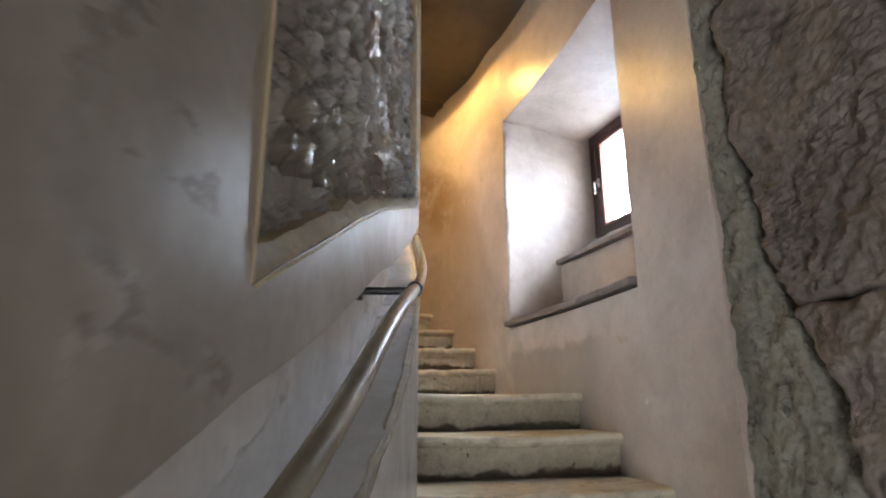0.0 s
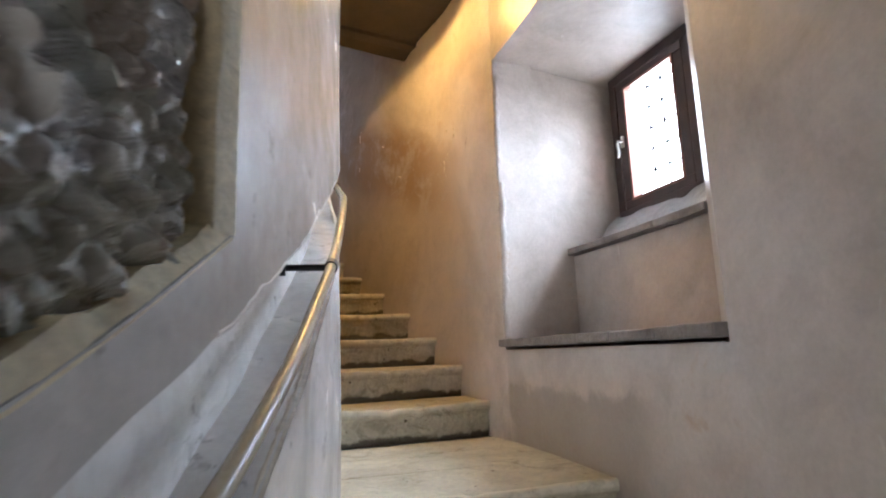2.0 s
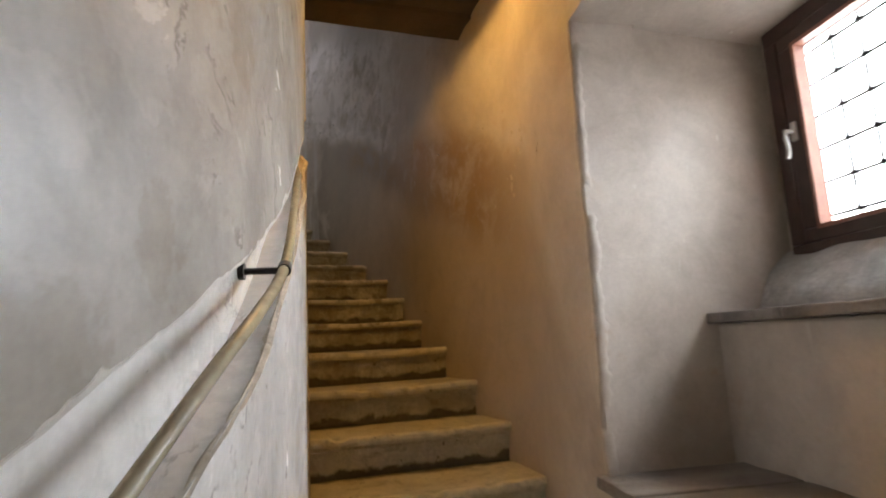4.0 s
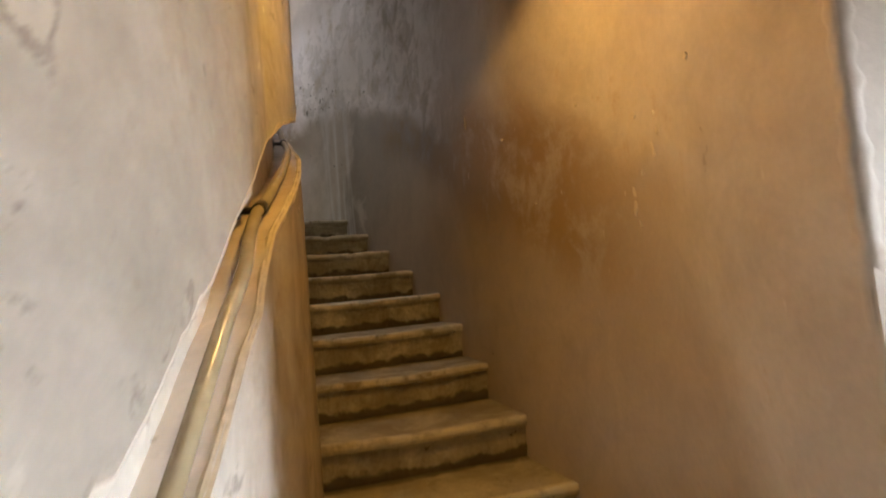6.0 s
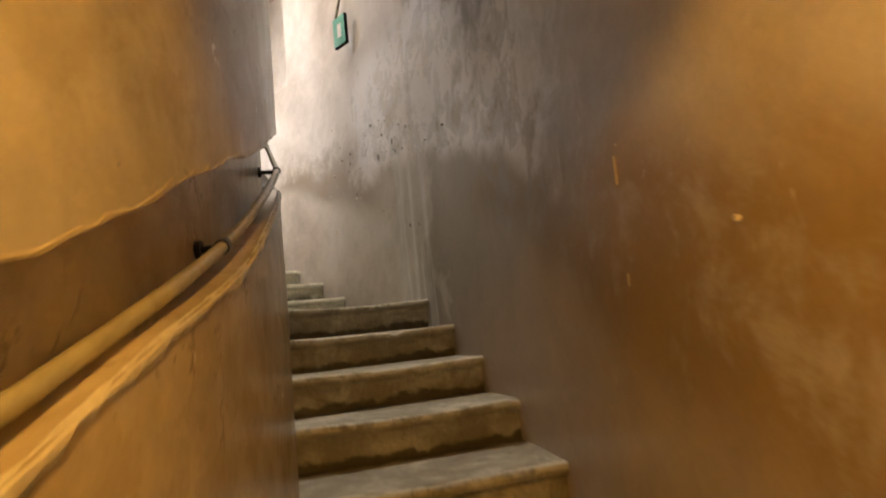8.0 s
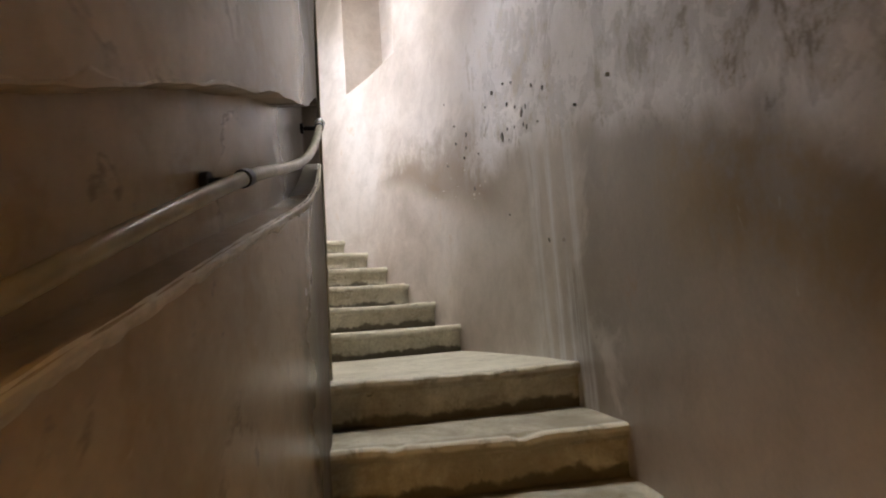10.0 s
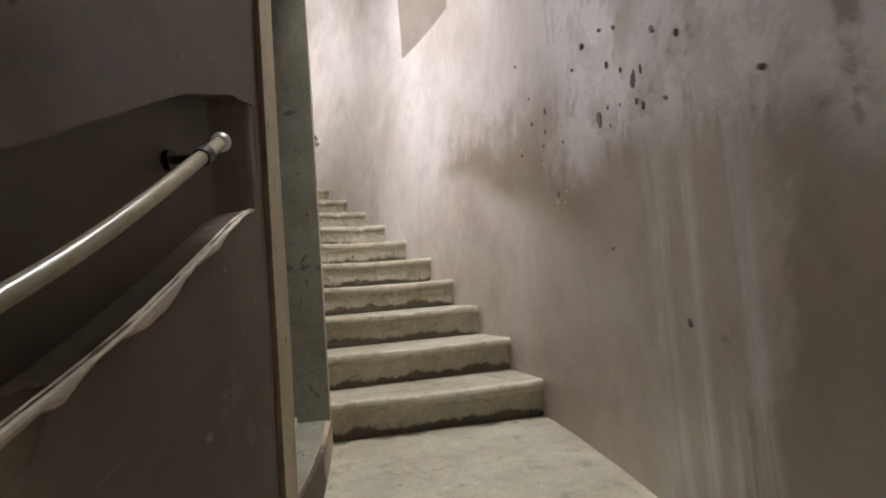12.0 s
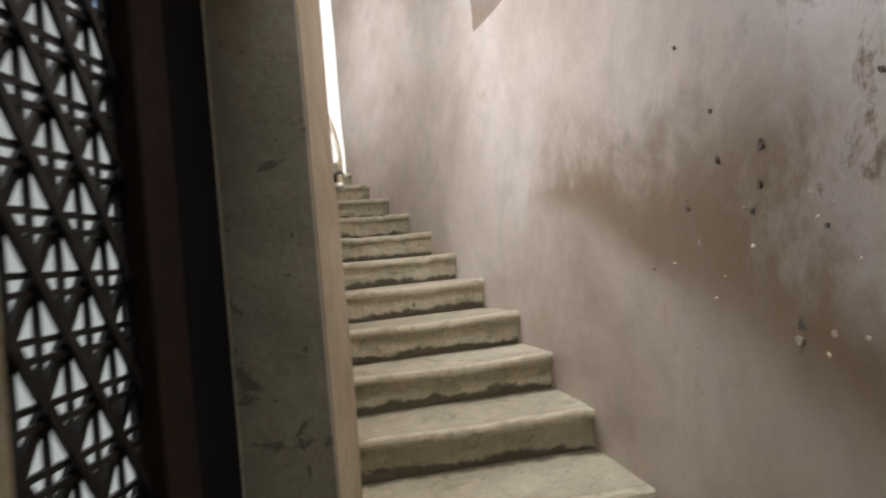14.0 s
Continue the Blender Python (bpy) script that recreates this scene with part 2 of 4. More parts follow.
    rr = n.new("ShaderNodeMapRange")
    rr.inputs["To Min"].default_value, rr.inputs["To Max"].default_value = 0.20, 0.46
    l.new(mid, rr.inputs["Value"])
    l.new(calc(n, l, "MULTIPLY_ADD", pale, -0.06, rr.outputs[0]), b.inputs["Roughness"])
    bp = n.new("ShaderNodeBump")
    bp.inputs["Strength"].default_value, bp.inputs["Distance"].default_value = 0.16, 0.02
    l.new(calc(n, l, "MULTIPLY_ADD", fine, 0.12, calc(n, l, "MULTIPLY_ADD", pale, 0.5, mid)), bp.inputs["Height"])
    l.new(bp.outputs[0], b.inputs["Normal"])
    return m


def core_plaster(name, tones, turn_brown):
    """The core's plaster: cloudy grey, flaking coats; browner further up, then near the landing darkened for the lack
    of light there.
    """
    m, n, l, b = mat(name)
    co, th, z = stair_angle(n, l)
    wide = noise_tex(n, l, 1.5, 8, 0.6, co, 0.6)
    mid = noise_tex(n, l, 5.5, 9, 0.68, co, 0.35)
    fine = noise_tex(n, l, 70, 4, 0.7, co)
    coat = noise_tex(n, l, 2.9, 9, 0.62, co, 0.3)
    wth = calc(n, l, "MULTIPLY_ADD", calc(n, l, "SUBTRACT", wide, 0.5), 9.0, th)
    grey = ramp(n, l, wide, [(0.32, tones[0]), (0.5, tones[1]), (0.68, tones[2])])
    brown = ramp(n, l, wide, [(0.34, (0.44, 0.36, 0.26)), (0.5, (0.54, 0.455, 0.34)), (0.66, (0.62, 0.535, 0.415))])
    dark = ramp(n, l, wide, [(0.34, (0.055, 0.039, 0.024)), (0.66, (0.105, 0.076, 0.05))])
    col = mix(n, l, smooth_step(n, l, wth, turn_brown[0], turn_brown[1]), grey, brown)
    # the unlit stretch by the landing is put into the colour
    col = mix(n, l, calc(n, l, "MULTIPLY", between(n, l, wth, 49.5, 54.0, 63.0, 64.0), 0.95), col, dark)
    # lower end browned in place of the window light's falloff
    col = mix(n, l, calc(n, l, "MULTIPLY", calc(n, l, "SUBTRACT", 1.0, smooth_step(n, l, wth, -3.5, 4.5)), 0.85), col, (0.22, 0.165, 0.11))
    flake = smooth_step(n, l, coat, 0.545, 0.565)
    col = mix(n, l, calc(n, l, "MULTIPLY", flake, 0.55), col, mix(n, l, 0.9, col, (1.18, 1.17, 1.17), "MULTIPLY"))
    under = calc(n, l, "SUBTRACT", 1.0, smooth_step(n, l, coat, 0.40, 0.44))
    col = mix(n, l, calc(n, l, "MULTIPLY", under, 0.5), col, mix(n, l, 0.9, col, (0.80, 0.74, 0.66), "MULTIPLY"))
    rim = calc(n, l, "MULTIPLY", between(n, l, coat, 0.538, 0.548, 0.556, 0.566), smooth_step(n, l, mid, 0.5, 0.6))
    col = mix(n, l, calc(n, l, "MULTIPLY", rim, 0.5), col, (0.16, 0.14, 0.12))
    knocks = smooth_step(n, l, noise_tex(n, l, 21, 3, 0.5, co, 0.3), 0.715, 0.74)
    col = mix(n, l, calc(n, l, "MULTIPLY", knocks, 0.6), col, (0.26, 0.25, 0.24))
    g = ramp(n, l, mid, [(0.3, (0.80, 0.79, 0.78)), (0.7, (1.12, 1.12, 1.12))])
    col = mix(n, l, 0.85, col, g, "MULTIPLY")
    gg = ramp(n, l, fine, [(0.3, (0.95, 0.95, 0.95)), (0.7, (1.04, 1.04, 1.04))])
    col = mix(n, l, 1.0, col, gg, "MULTIPLY")
    l.new(col, b.inputs["Base Color"])
    rr = n.new("ShaderNodeMapRange")
    rr.inputs["To Min"].default_value, rr.inputs["To Max"].default_value = 0.14, 0.34
    l.new(mid, rr.inputs["Value"])
    l.new(calc(n, l, "MULTIPLY_ADD", smooth_step(n, l, wth, 52, 57), 0.4, rr.outputs[0]), b.inputs["Roughness"])
    bp = n.new("ShaderNodeBump")
    bp.inputs["Strength"].default_value, bp.inputs["Distance"].default_value = 0.14, 0.02
    l.new(calc(n, l, "MULTIPLY_ADD", fine, 0.1, calc(n, l, "MULTIPLY_ADD", flake, 0.25, mid)), bp.inputs["Height"])
    l.new(bp.outputs[0], b.inputs["Normal"])
    return m


def plain(name, col, rough=0.5, metal=0.0, var=0.15, scale=20):
    m, n, l, b = mat(name)
    co = n.new("ShaderNodeTexCoord").outputs["Object"]
    f = noise_tex(n, l, scale, 6, 0.65, co)
    c = ramp(n, l, f, [(0.3, tuple(v * (1 - var) for v in col)), (0.7, tuple(v * (1 + var) for v in col))])
    l.new(c, b.inputs["Base Color"])
    b.inputs["Roughness"].default_value, b.inputs["Metallic"].default_value = rough, metal
    bp = n.new("ShaderNodeBump")
    bp.inputs["Strength"].default_value, bp.inputs["Distance"].default_value = 0.15, 0.004
    l.new(f, bp.inputs["Height"])
    l.new(bp.outputs[0], b.inputs["Normal"])
    return m


def glow(name, col, strength):
    m = bpy.data.materials.new(name)
    m.use_nodes = True
    n = m.node_tree.nodes
    n.remove(n["Principled BSDF"])
    e = n.new("ShaderNodeEmission")
    e.inputs["Color"].default_value, e.inputs["Strength"].default_value = (*col, 1), strength
    m.node_tree.links.new(e.outputs[0], n["Material Output"].inputs["Surface"])
    return m


M_PLASTER = weathered_plaster()
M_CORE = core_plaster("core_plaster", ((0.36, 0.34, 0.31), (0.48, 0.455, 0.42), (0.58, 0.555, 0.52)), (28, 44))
M_RAILBAND = core_plaster("rail_plaster", ((0.62, 0.605, 0.58), (0.74, 0.725, 0.70), (0.80, 0.79, 0.775)), (27, 34))
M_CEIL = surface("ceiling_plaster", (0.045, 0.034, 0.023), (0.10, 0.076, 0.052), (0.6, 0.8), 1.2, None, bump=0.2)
M_STEP = surface("step_stone", (0.44, 0.40, 0.30), (0.63, 0.59, 0.47), (0.45, 0.7), 2.6, (0.30, 0.27, 0.19), (0.55, 0.68), 0.5, spots=(0.15, 0.13, 0.09))


def dimmed_stretch(m, a, b, c, d, colour, amount):
    """Brown darkening over a stretch of the stair, its dimmer light put into the colour, broken up by clouds."""
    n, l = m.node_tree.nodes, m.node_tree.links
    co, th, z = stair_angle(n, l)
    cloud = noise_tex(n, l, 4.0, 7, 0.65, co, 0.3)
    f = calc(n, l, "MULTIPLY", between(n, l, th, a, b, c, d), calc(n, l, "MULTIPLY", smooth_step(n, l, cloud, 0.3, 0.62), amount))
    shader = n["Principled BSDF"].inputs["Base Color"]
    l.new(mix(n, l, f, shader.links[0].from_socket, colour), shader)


dimmed_stretch(M_STEP, 33, 41, 57.5, 59.5, (0.20, 0.16, 0.095), 0.75)


def riser_bands(m):
    """Ragged near-black bands along the foot of each riser and the back of each tread, pale broken lines on the
    nosings.
    """
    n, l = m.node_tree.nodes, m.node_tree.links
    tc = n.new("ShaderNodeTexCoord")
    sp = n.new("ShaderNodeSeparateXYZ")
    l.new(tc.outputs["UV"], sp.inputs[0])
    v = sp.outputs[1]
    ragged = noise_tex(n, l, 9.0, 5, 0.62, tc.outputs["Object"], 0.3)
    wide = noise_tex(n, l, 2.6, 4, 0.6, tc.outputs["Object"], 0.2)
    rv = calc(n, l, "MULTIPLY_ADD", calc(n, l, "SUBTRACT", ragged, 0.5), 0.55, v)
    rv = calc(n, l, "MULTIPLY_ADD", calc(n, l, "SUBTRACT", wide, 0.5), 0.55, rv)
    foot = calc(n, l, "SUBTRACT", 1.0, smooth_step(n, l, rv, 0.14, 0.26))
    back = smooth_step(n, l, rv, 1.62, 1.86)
    darken = calc(n, l, "MULTIPLY", calc(n, l, "MAXIMUM", foot, back), 0.88)
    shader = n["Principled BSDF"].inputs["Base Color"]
    col = mix(n, l, darken, shader.links[0].from_socket, (0.075, 0.06, 0.035))
    nose_pale = calc(n, l, "MULTIPLY", between(n, l, v, 0.84, 0.90, 1.05, 1.09), calc(n, l, "MULTIPLY", smooth_step(n, l, ragged, 0.38, 0.55), 0.75))
    l.new(mix(n, l, nose_pale, col, (0.70, 0.65, 0.52)), shader)


riser_bands(M_STEP)
M_STONE = surface("rough_stone", (0.42, 0.405, 0.39), (0.74, 0.73, 0.72), (0.14, 0.36), 9.0, (0.22, 0.15, 0.10), (0.60, 0.74), 0.3, grain=90)


def mixed_rubble(m):
    """Single stones of the rubble differ: rusty, pale and greenish patches."""
    n, l = m.node_tree.nodes, m.node_tree.links
    co = n.new("ShaderNodeTexCoord").outputs["Object"]
    vo = n.new("ShaderNodeTexVoronoi")
    vo.inputs["Scale"].default_value = 13.0
    l.new(co, vo.inputs["Vector"])
    sp = n.new("ShaderNodeSeparateXYZ")
    l.new(vo.outputs["Color"], sp.inputs[0])
    shader = n["Principled BSDF"].inputs["Base Color"]
    col = mix(n, l, calc(n, l, "MULTIPLY", smooth_step(n, l, sp.outputs[0], 0.66, 0.8), 0.5), shader.links[0].from_socket, (0.30, 0.205, 0.13))
    col = mix(n, l, calc(n, l, "MULTIPLY", smooth_step(n, l, sp.outputs[1], 0.62, 0.75), 0.7), col, (0.74, 0.73, 0.70))
    col = mix(n, l, calc(n, l, "MULTIPLY", smooth_step(n, l, sp.outputs[2], 0.7, 0.8), 0.6), col, (0.36, 0.36, 0.29))
    l.new(col, shader)


mixed_rubble(M_STONE)
M_STONE.node_tree.nodes["Principled BSDF"].inputs["Coat Weight"].default_value = 1.0
M_STONE.node_tree.nodes["Principled BSDF"].inputs["Coat Roughness"].default_value = 0.12
M_BLOCK = surface("block_stone", (0.15, 0.125, 0.105), (0.30, 0.255, 0.22), (0.5, 0.8), 4.0, (0.10, 0.09, 0.08), (0.56, 0.72), 0.9, grain=70)
M_MORTAR = surface("lime_mortar", (0.23, 0.225, 0.18), (0.42, 0.41, 0.345), (0.6, 0.85), 7.0, (0.10, 0.095, 0.08), (0.54, 0.66), 0.9, grain=80)
M_EDGE = surface("edge_plaster", (0.60, 0.49, 0.30), (0.74, 0.63, 0.42), (0.5, 0.7), 8.0, None, bump=0.4)
M_JAMB = surface("grey_cement", (0.22, 0.205, 0.155), (0.33, 0.31, 0.245), (0.55, 0.8), 2.6, (0.12, 0.11, 0.085), (0.60, 0.64), 0.2, spots=(0.09, 0.085, 0.065))
M_SLATE = surface("seat_slab", (0.13, 0.11, 0.10), (0.27, 0.24, 0.22), (0.28, 0.5), 5.0, (0.10, 0.07, 0.055), (0.6, 0.8), 0.3)
M_RAIL = plain("painted_rail", (0.36, 0.32, 0.225), 0.24, 0.0, 0.2)
M_IRON = plain("dark_iron", (0.02, 0.019, 0.019), 0.45, 0.5)
M_WOOD = plain("dark_red_wood", (0.045, 0.022, 0.018), 0.4, 0.0, 0.3)
M_SASH = plain("sash_wood", (0.30, 0.13, 0.09), 0.4, 0.0, 0.25)
M_WHITEMETAL = plain("pale_metal", (0.6, 0.6, 0.58), 0.3, 0.5)
M_SKYGLOW = glow("bright_sky", (0.95, 0.98, 1.0), 6.0)
M_COURTSKY = glow("courtyard_sky", (0.92, 0.96, 1.0), 1.6)
M_BULB = glow("bulb_glass", (1.0, 0.75, 0.35), 12.0)
M_GREEN = plain("green_enamel", (0.10, 0.42, 0.33), 0.35)
M_SIGNWHITE = plain("sign_white", (0.75, 0.78, 0.76), 0.4)
M_POST = plain("post_wood", (0.016, 0.008, 0.005), 0.8, 0.0, 0.3)
M_DARK = plain("dark_wood", (0.004, 0.0038, 0.0052), 0.9)
M_DARK.node_tree.nodes["Principled BSDF"].inputs["Specular IOR Level"].default_value = 0.15
M_POST.node_tree.nodes["Principled BSDF"].inputs["Specular IOR Level"].default_value = 0.2
M_CHIP = plain("chip", (0.17, 0.15, 0.135), 0.8)
M_CHIPLIGHT = plain("pale_chip", (0.60, 0.54, 0.46), 0.7)


# ---- mesh helpers ----
def part(name, bm, material, parent=None, label="", smooth=False):
    me = bpy.data.meshes.new(name)
    bm.to_mesh(me)
    bm.free()
    if smooth:
        for p in me.polygons:
            p.use_smooth = True
    me.materials.append(material)
    ob = new(name, me)
    if parent is not None:
        ob.parent = parent
    if label:
        ob["label"] = label
    return ob


def thing(name, label, category, group="", kind="", at=(0, 0, 0)):
    ob = new(name)
    ob.empty_display_size = 0.05
    return tagged(ob, label, category, group, kind)


def grid(bm, nu, nv, fn, flip=False):
    """A sheet of (nu + 1) x (nv + 1) points from fn(u, v)."""
    vs = [[bm.verts.new(fn(i / nu, j / nv)) for j in range(nv + 1)] for i in range(nu + 1)]
    for i in range(nu):
        for j in range(nv):
            q = [vs[i][j], vs[i + 1][j], vs[i + 1][j + 1], vs[i][j + 1]]
            bm.faces.new(q[::-1] if flip else q)
    return vs


def close_back(bm, vs, back):
    """Gives a sheet thickness: back(vertex) is the place behind it."""
    nu, nv = len(vs) - 1, len(vs[0]) - 1
    loop = [vs[i][0] for i in range(nu)] + [vs[nu][j] for j in range(nv)] + [vs[i][nv] for i in range(nu, 0, -1)] + [vs[0][j] for j in range(nv, 0, -1)]
    rear = [bm.verts.new(back(v.co)) for v in loop]
    n = len(loop)
    for i in range(n):
        e = bm.edges.get((loop[i], loop[(i + 1) % n]))
        if e:
            e.smooth = False
    for i in range(n):
        bm.faces.new([loop[i], rear[i], rear[(i + 1) % n], loop[(i + 1) % n]])
    grid_b = {}
    for i, v in enumerate(loop):
        grid_b[v] = rear[i]
    # rear face strips between the two long sides
    lo = [grid_b[vs[i][0]] for i in range(nu + 1)]
    hi = [grid_b[vs[i][nv]] for i in range(nu + 1)]
    for i in range(nu):
        mid_a = [lo[i], lo[i + 1], hi[i + 1], hi[i]]
        if i == 0:
            mid_a = [lo[0], lo[1], hi[1], hi[0]] + [grid_b[vs[0][j]] for j in range(nv - 1, 0, -1)]
        elif i == nu - 1:
            mid_a = [lo[i], lo[i + 1]] + [grid_b[vs[nu][j]] for j in range(1, nv)] + [hi[i + 1], hi[i]]
        bm.faces.new(mid_a)


def radial(co):
    d = Vector((co.x - CX, co.y - CY, 0))
    return d.normalized()


def rough_shift(p, amp, scale):
    return amp * (noise.noise(p * scale) + 0.5 * noise.noise(p * scale * 2.7) + 0.25 * noise.noise(p * scale * 6.1))


def curved_wall(name, th0, th1, z0, z1, off, outward, mater, amp=0.008, step=0.8, zstep=0.12, thick=0.3, parent=None, scale=1.6, label=""):
    """A piece of wall along the stair; off(th, z) is its face, outward: +1 for the outer wall, -1 for the core."""
    nu, nv = max(2, int(abs(th1 - th0) / step)), max(2, int((z1 - z0) / zstep)) if not callable(z0) else 20
    bm = bmesh.new()

    def at(u, v):
        th = th0 + (th1 - th0) * u
        lo = z0(th) if callable(z0) else z0
        hi = z1(th) if callable(z1) else z1
        z = lo + (hi - lo) * v
        p = pol(th, off(th, z), z)
        return p + radial(p) * rough_shift(p, amp, scale)

    vs = grid(bm, nu, nv, at, flip=outward > 0)
    close_back(bm, vs, lambda co: co + radial(co) * outward * thick)
    bmesh.ops.recalc_face_normals(bm, faces=bm.faces)
    ob = part(name, bm, mater, parent, label, smooth=False)
    for p in ob.data.polygons:
        p.use_smooth = len(p.vertices) == 4 and p.index < nu * nv
    return ob


def pbox(bm, th0, th1, r0, r1, z0, z1, n=0, jit=0.0):
    """A block between two angles, two offsets and two heights, curved with the stair."""
    n = n or max(1, int(abs(th1 - th0) / 1.5))
    rows = []
    for i in range(n + 1):
        th = th0 + (th1 - th0) * i / n
        a, b = (r0(th) if callable(r0) else r0), (r1(th) if callable(r1) else r1)
        quad = [pol(th, a, z0), pol(th, b, z0), pol(th, b, z1), pol(th, a, z1)]
        rows.append([bm.verts.new(q + Vector((random.uniform(-jit, jit), random.uniform(-jit, jit), random.uniform(-jit, jit)))) for q in quad])
    for a, b in zip(rows, rows[1:]):
        for j in range(4):
            bm.faces.new([a[j], b[j], b[(j + 1) % 4], a[(j + 1) % 4]])
    bm.faces.new(rows[0][::-1])
    bm.faces.new(rows[-1])
    bmesh.ops.recalc_face_normals(bm, faces=bm.faces)
    return bm


def bevelled(bm, width=0.006, seg=2):
    bmesh.ops.bevel(bm, geom=[e for e in bm.edges if e.calc_face_angle(0) > 0.5], offset=width, segments=seg, affect="EDGES", profile=0.6)
    return bm


def tube(bm, pts, rad, seg=10):
    rings = []
    for i, p in enumerate(pts):
        d = (pts[min(i + 1, len(pts) - 1)] - pts[max(i - 1, 0)]).normalized()
        up = Vector((0, 0, 1)) if abs(d.z) < 0.9 else Vector((1, 0, 0))
        x = d.cross(up).normalized()
        y = x.cross(d)
        rings.append([bm.verts.new(p + (x * math.cos(a) + y * math.sin(a)) * rad) for a in (2 * math.pi * k / seg for k in range(seg))])
    for a, b in zip(rings, rings[1:]):
        for k in range(seg):
            bm.faces.new([a[k], a[(k + 1) % seg], b[(k + 1) % seg], b[k]])
    bm.faces.new(rings[0][::-1])
    bm.faces.new(rings[-1])
    bmesh.ops.recalc_face_normals(bm, faces=bm.faces)
    return bm


def box_at(bm, m, sx, sy, sz):
    """A box of that size centred on the pose m."""
    bmesh.ops.create_cube(bm, size=1, matrix=m @ Matrix.Diagonal((sx, sy, sz, 1)))
    return bm


def facing(th, off, z):
    """A pose on the stair: x back down the stair, y outward, z up."""
    return Matrix.Translation(pol(th, off, z)) @ Matrix.Rotation(radians(th - 90), 4, "Z")


def prism(bm, plan, z0, z1):
    """An upright block over a plan of (angle, offset) corners."""
    lo, hi = [bm.verts.new(pol(t, o, z0)) for t, o in plan], [bm.verts.new(pol(t, o, z1)) for t, o in plan]
    n = len(plan)
    for i in range(n):
        bm.faces.new([lo[i], lo[(i + 1) % n], hi[(i + 1) % n], hi[i]])
    bm.faces.new(lo[::-1])
    bm.faces.new(hi)
    bmesh.ops.recalc_face_normals(bm, faces=bm.faces)
    return bm


# ---- structure ----
H = 0.18
NOSE = {-12: 21.2, -11: 28.9, -10: 32.0, -9: 34.5, -8: 36.8, -7: 39.3, -6: 42.2, -5: 44.8, -4: 47.5, -3: 50.6, -2: 53.4, -1: 56.1, 0: 58.8,
        1: 69.9, 2: 72.6, 3: 75.5, 4: 78.2, 5: 80.7, 6: 83.6, 7: 86.3}
for k in range(-13, -28, -1):
    NOSE[k] = NOSE[k + 1] - 2.6
for k in range(8, 19):
    NOSE[k] = NOSE[k - 1] + 2.7

stair = thing("stairs", "worn yellowish stone steps winding up between plastered walls", "stairs", kind="structure")


def stone_step(k):
    """One worn stone step: a thin proud nosing, a scored line behind it, hollowed tread, uneven riser."""
    th, nxt, z = NOSE[k], NOSE.get(k + 1, NOSE[k] + 30), k * H
    deg = 360 / (2 * math.pi * (RAD - 0.4))
    score = 0.030 + 0.008 * ((k * 5) % 4)
    cut = 0.006 if k % 4 != 1 else 0.0015
    prof = [(0.034, -0.24), (0.034, -0.186), (0.030, -0.165), (0.028, -0.14), (0.026, -0.11), (0.024, -0.085), (0.020, -0.062), (0.013, -0.050), (0.002, -0.043), (-0.006, -0.036),
            (-0.009, -0.020), (-0.007, -0.007), (0.0, 0.0), (score - 0.006, 0.001), (score, -cut), (score + 0.006, -0.001), (0.12, -0.002)]
    top = 10
    run = (nxt - th) / deg
    # a wide tread is laid in courses with an open joint
    for f in ((0.36, 0.7) if 0.6 < run < 1.2 else ()):
        prof += [(run * f - 0.006, 0.0), (run * f, -0.010), (run * f + 0.006, 0.0)]
    prof += [(run - 0.08, 0.0), (run - 0.02, 0.0), (run + 0.06, 0.0)]
    rng = random.Random(k * 7 + 3)
    n = 56
    bm = bmesh.new()
    uv = bm.loops.layers.uv.new("face")
    rows, spot = [], {}
    for i in range(n + 1):
        row = []
        u = i / n
        off = (rin(th) - 0.05) * (1 - u) + (rout(th) + 0.05) * u
        hollow = 0.010 * math.sin(math.pi * u) ** 2
        broken = max(0.0, noise.noise(Vector((u * 9, k * 2.3, 3.0))) - 0.30)
        wob = 0.009 * noise.noise(Vector((u * 4, k * 3.1, 0.5))) + 0.003 * noise.noise(Vector((u * 23, k * 3.1, 0.5))) + rng.uniform(-0.001, 0.001)
        for j, (q, dz) in enumerate(prof):
            chip = 0.004 * noise.noise(Vector((u * 14, k * 5.7, j * 0.9))) + 0.002 * noise.noise(Vector((u * 47, k * 1.7, j * 1.9)))
            riser = 1 <= j <= 7
            zz = z + dz - (hollow if j >= top - 2 and q < 0.2 else 0.0) + (chip if 6 <= j <= 12 else 0.0)
            zz -= 0.045 * broken * (1.0 if 8 <= j <= 13 else 0.0)
            s2 = q + wob + (chip * 1.6 if riser else 0.0) + (0.05 * broken if 7 <= j <= 12 else 0)
            v = bm.verts.new(pol(th + s2 * deg, off, zz))
            spot[v] = (u, (H + dz) / H if j <= top + 2 else float(np.interp(q, [0.0, 0.12, run - 0.08, run + 0.03], [1.0, 1.3, 1.35, 2.0])))
            row.append(v)
        rows.append(row)
    for a, b in zip(rows, rows[1:]):
        for j in range(len(prof) - 1):
            bm.faces.new([a[j], a[j + 1], b[j + 1], b[j]])
    # closed underneath
    low = []
    for a in rows:
        low.append(bm.verts.new(a[-1].co + Vector((0, 0, -0.24))))
    for i in range(n):
        bm.faces.new([rows[i][-1], low[i], low[i + 1], rows[i + 1][-1]])
        bm.faces.new([rows[i][0], rows[i + 1][0], low[i + 1], low[i]])
    bm.faces.new([*rows[0], low[0]])
    bm.faces.new([*rows[-1], low[-1]])
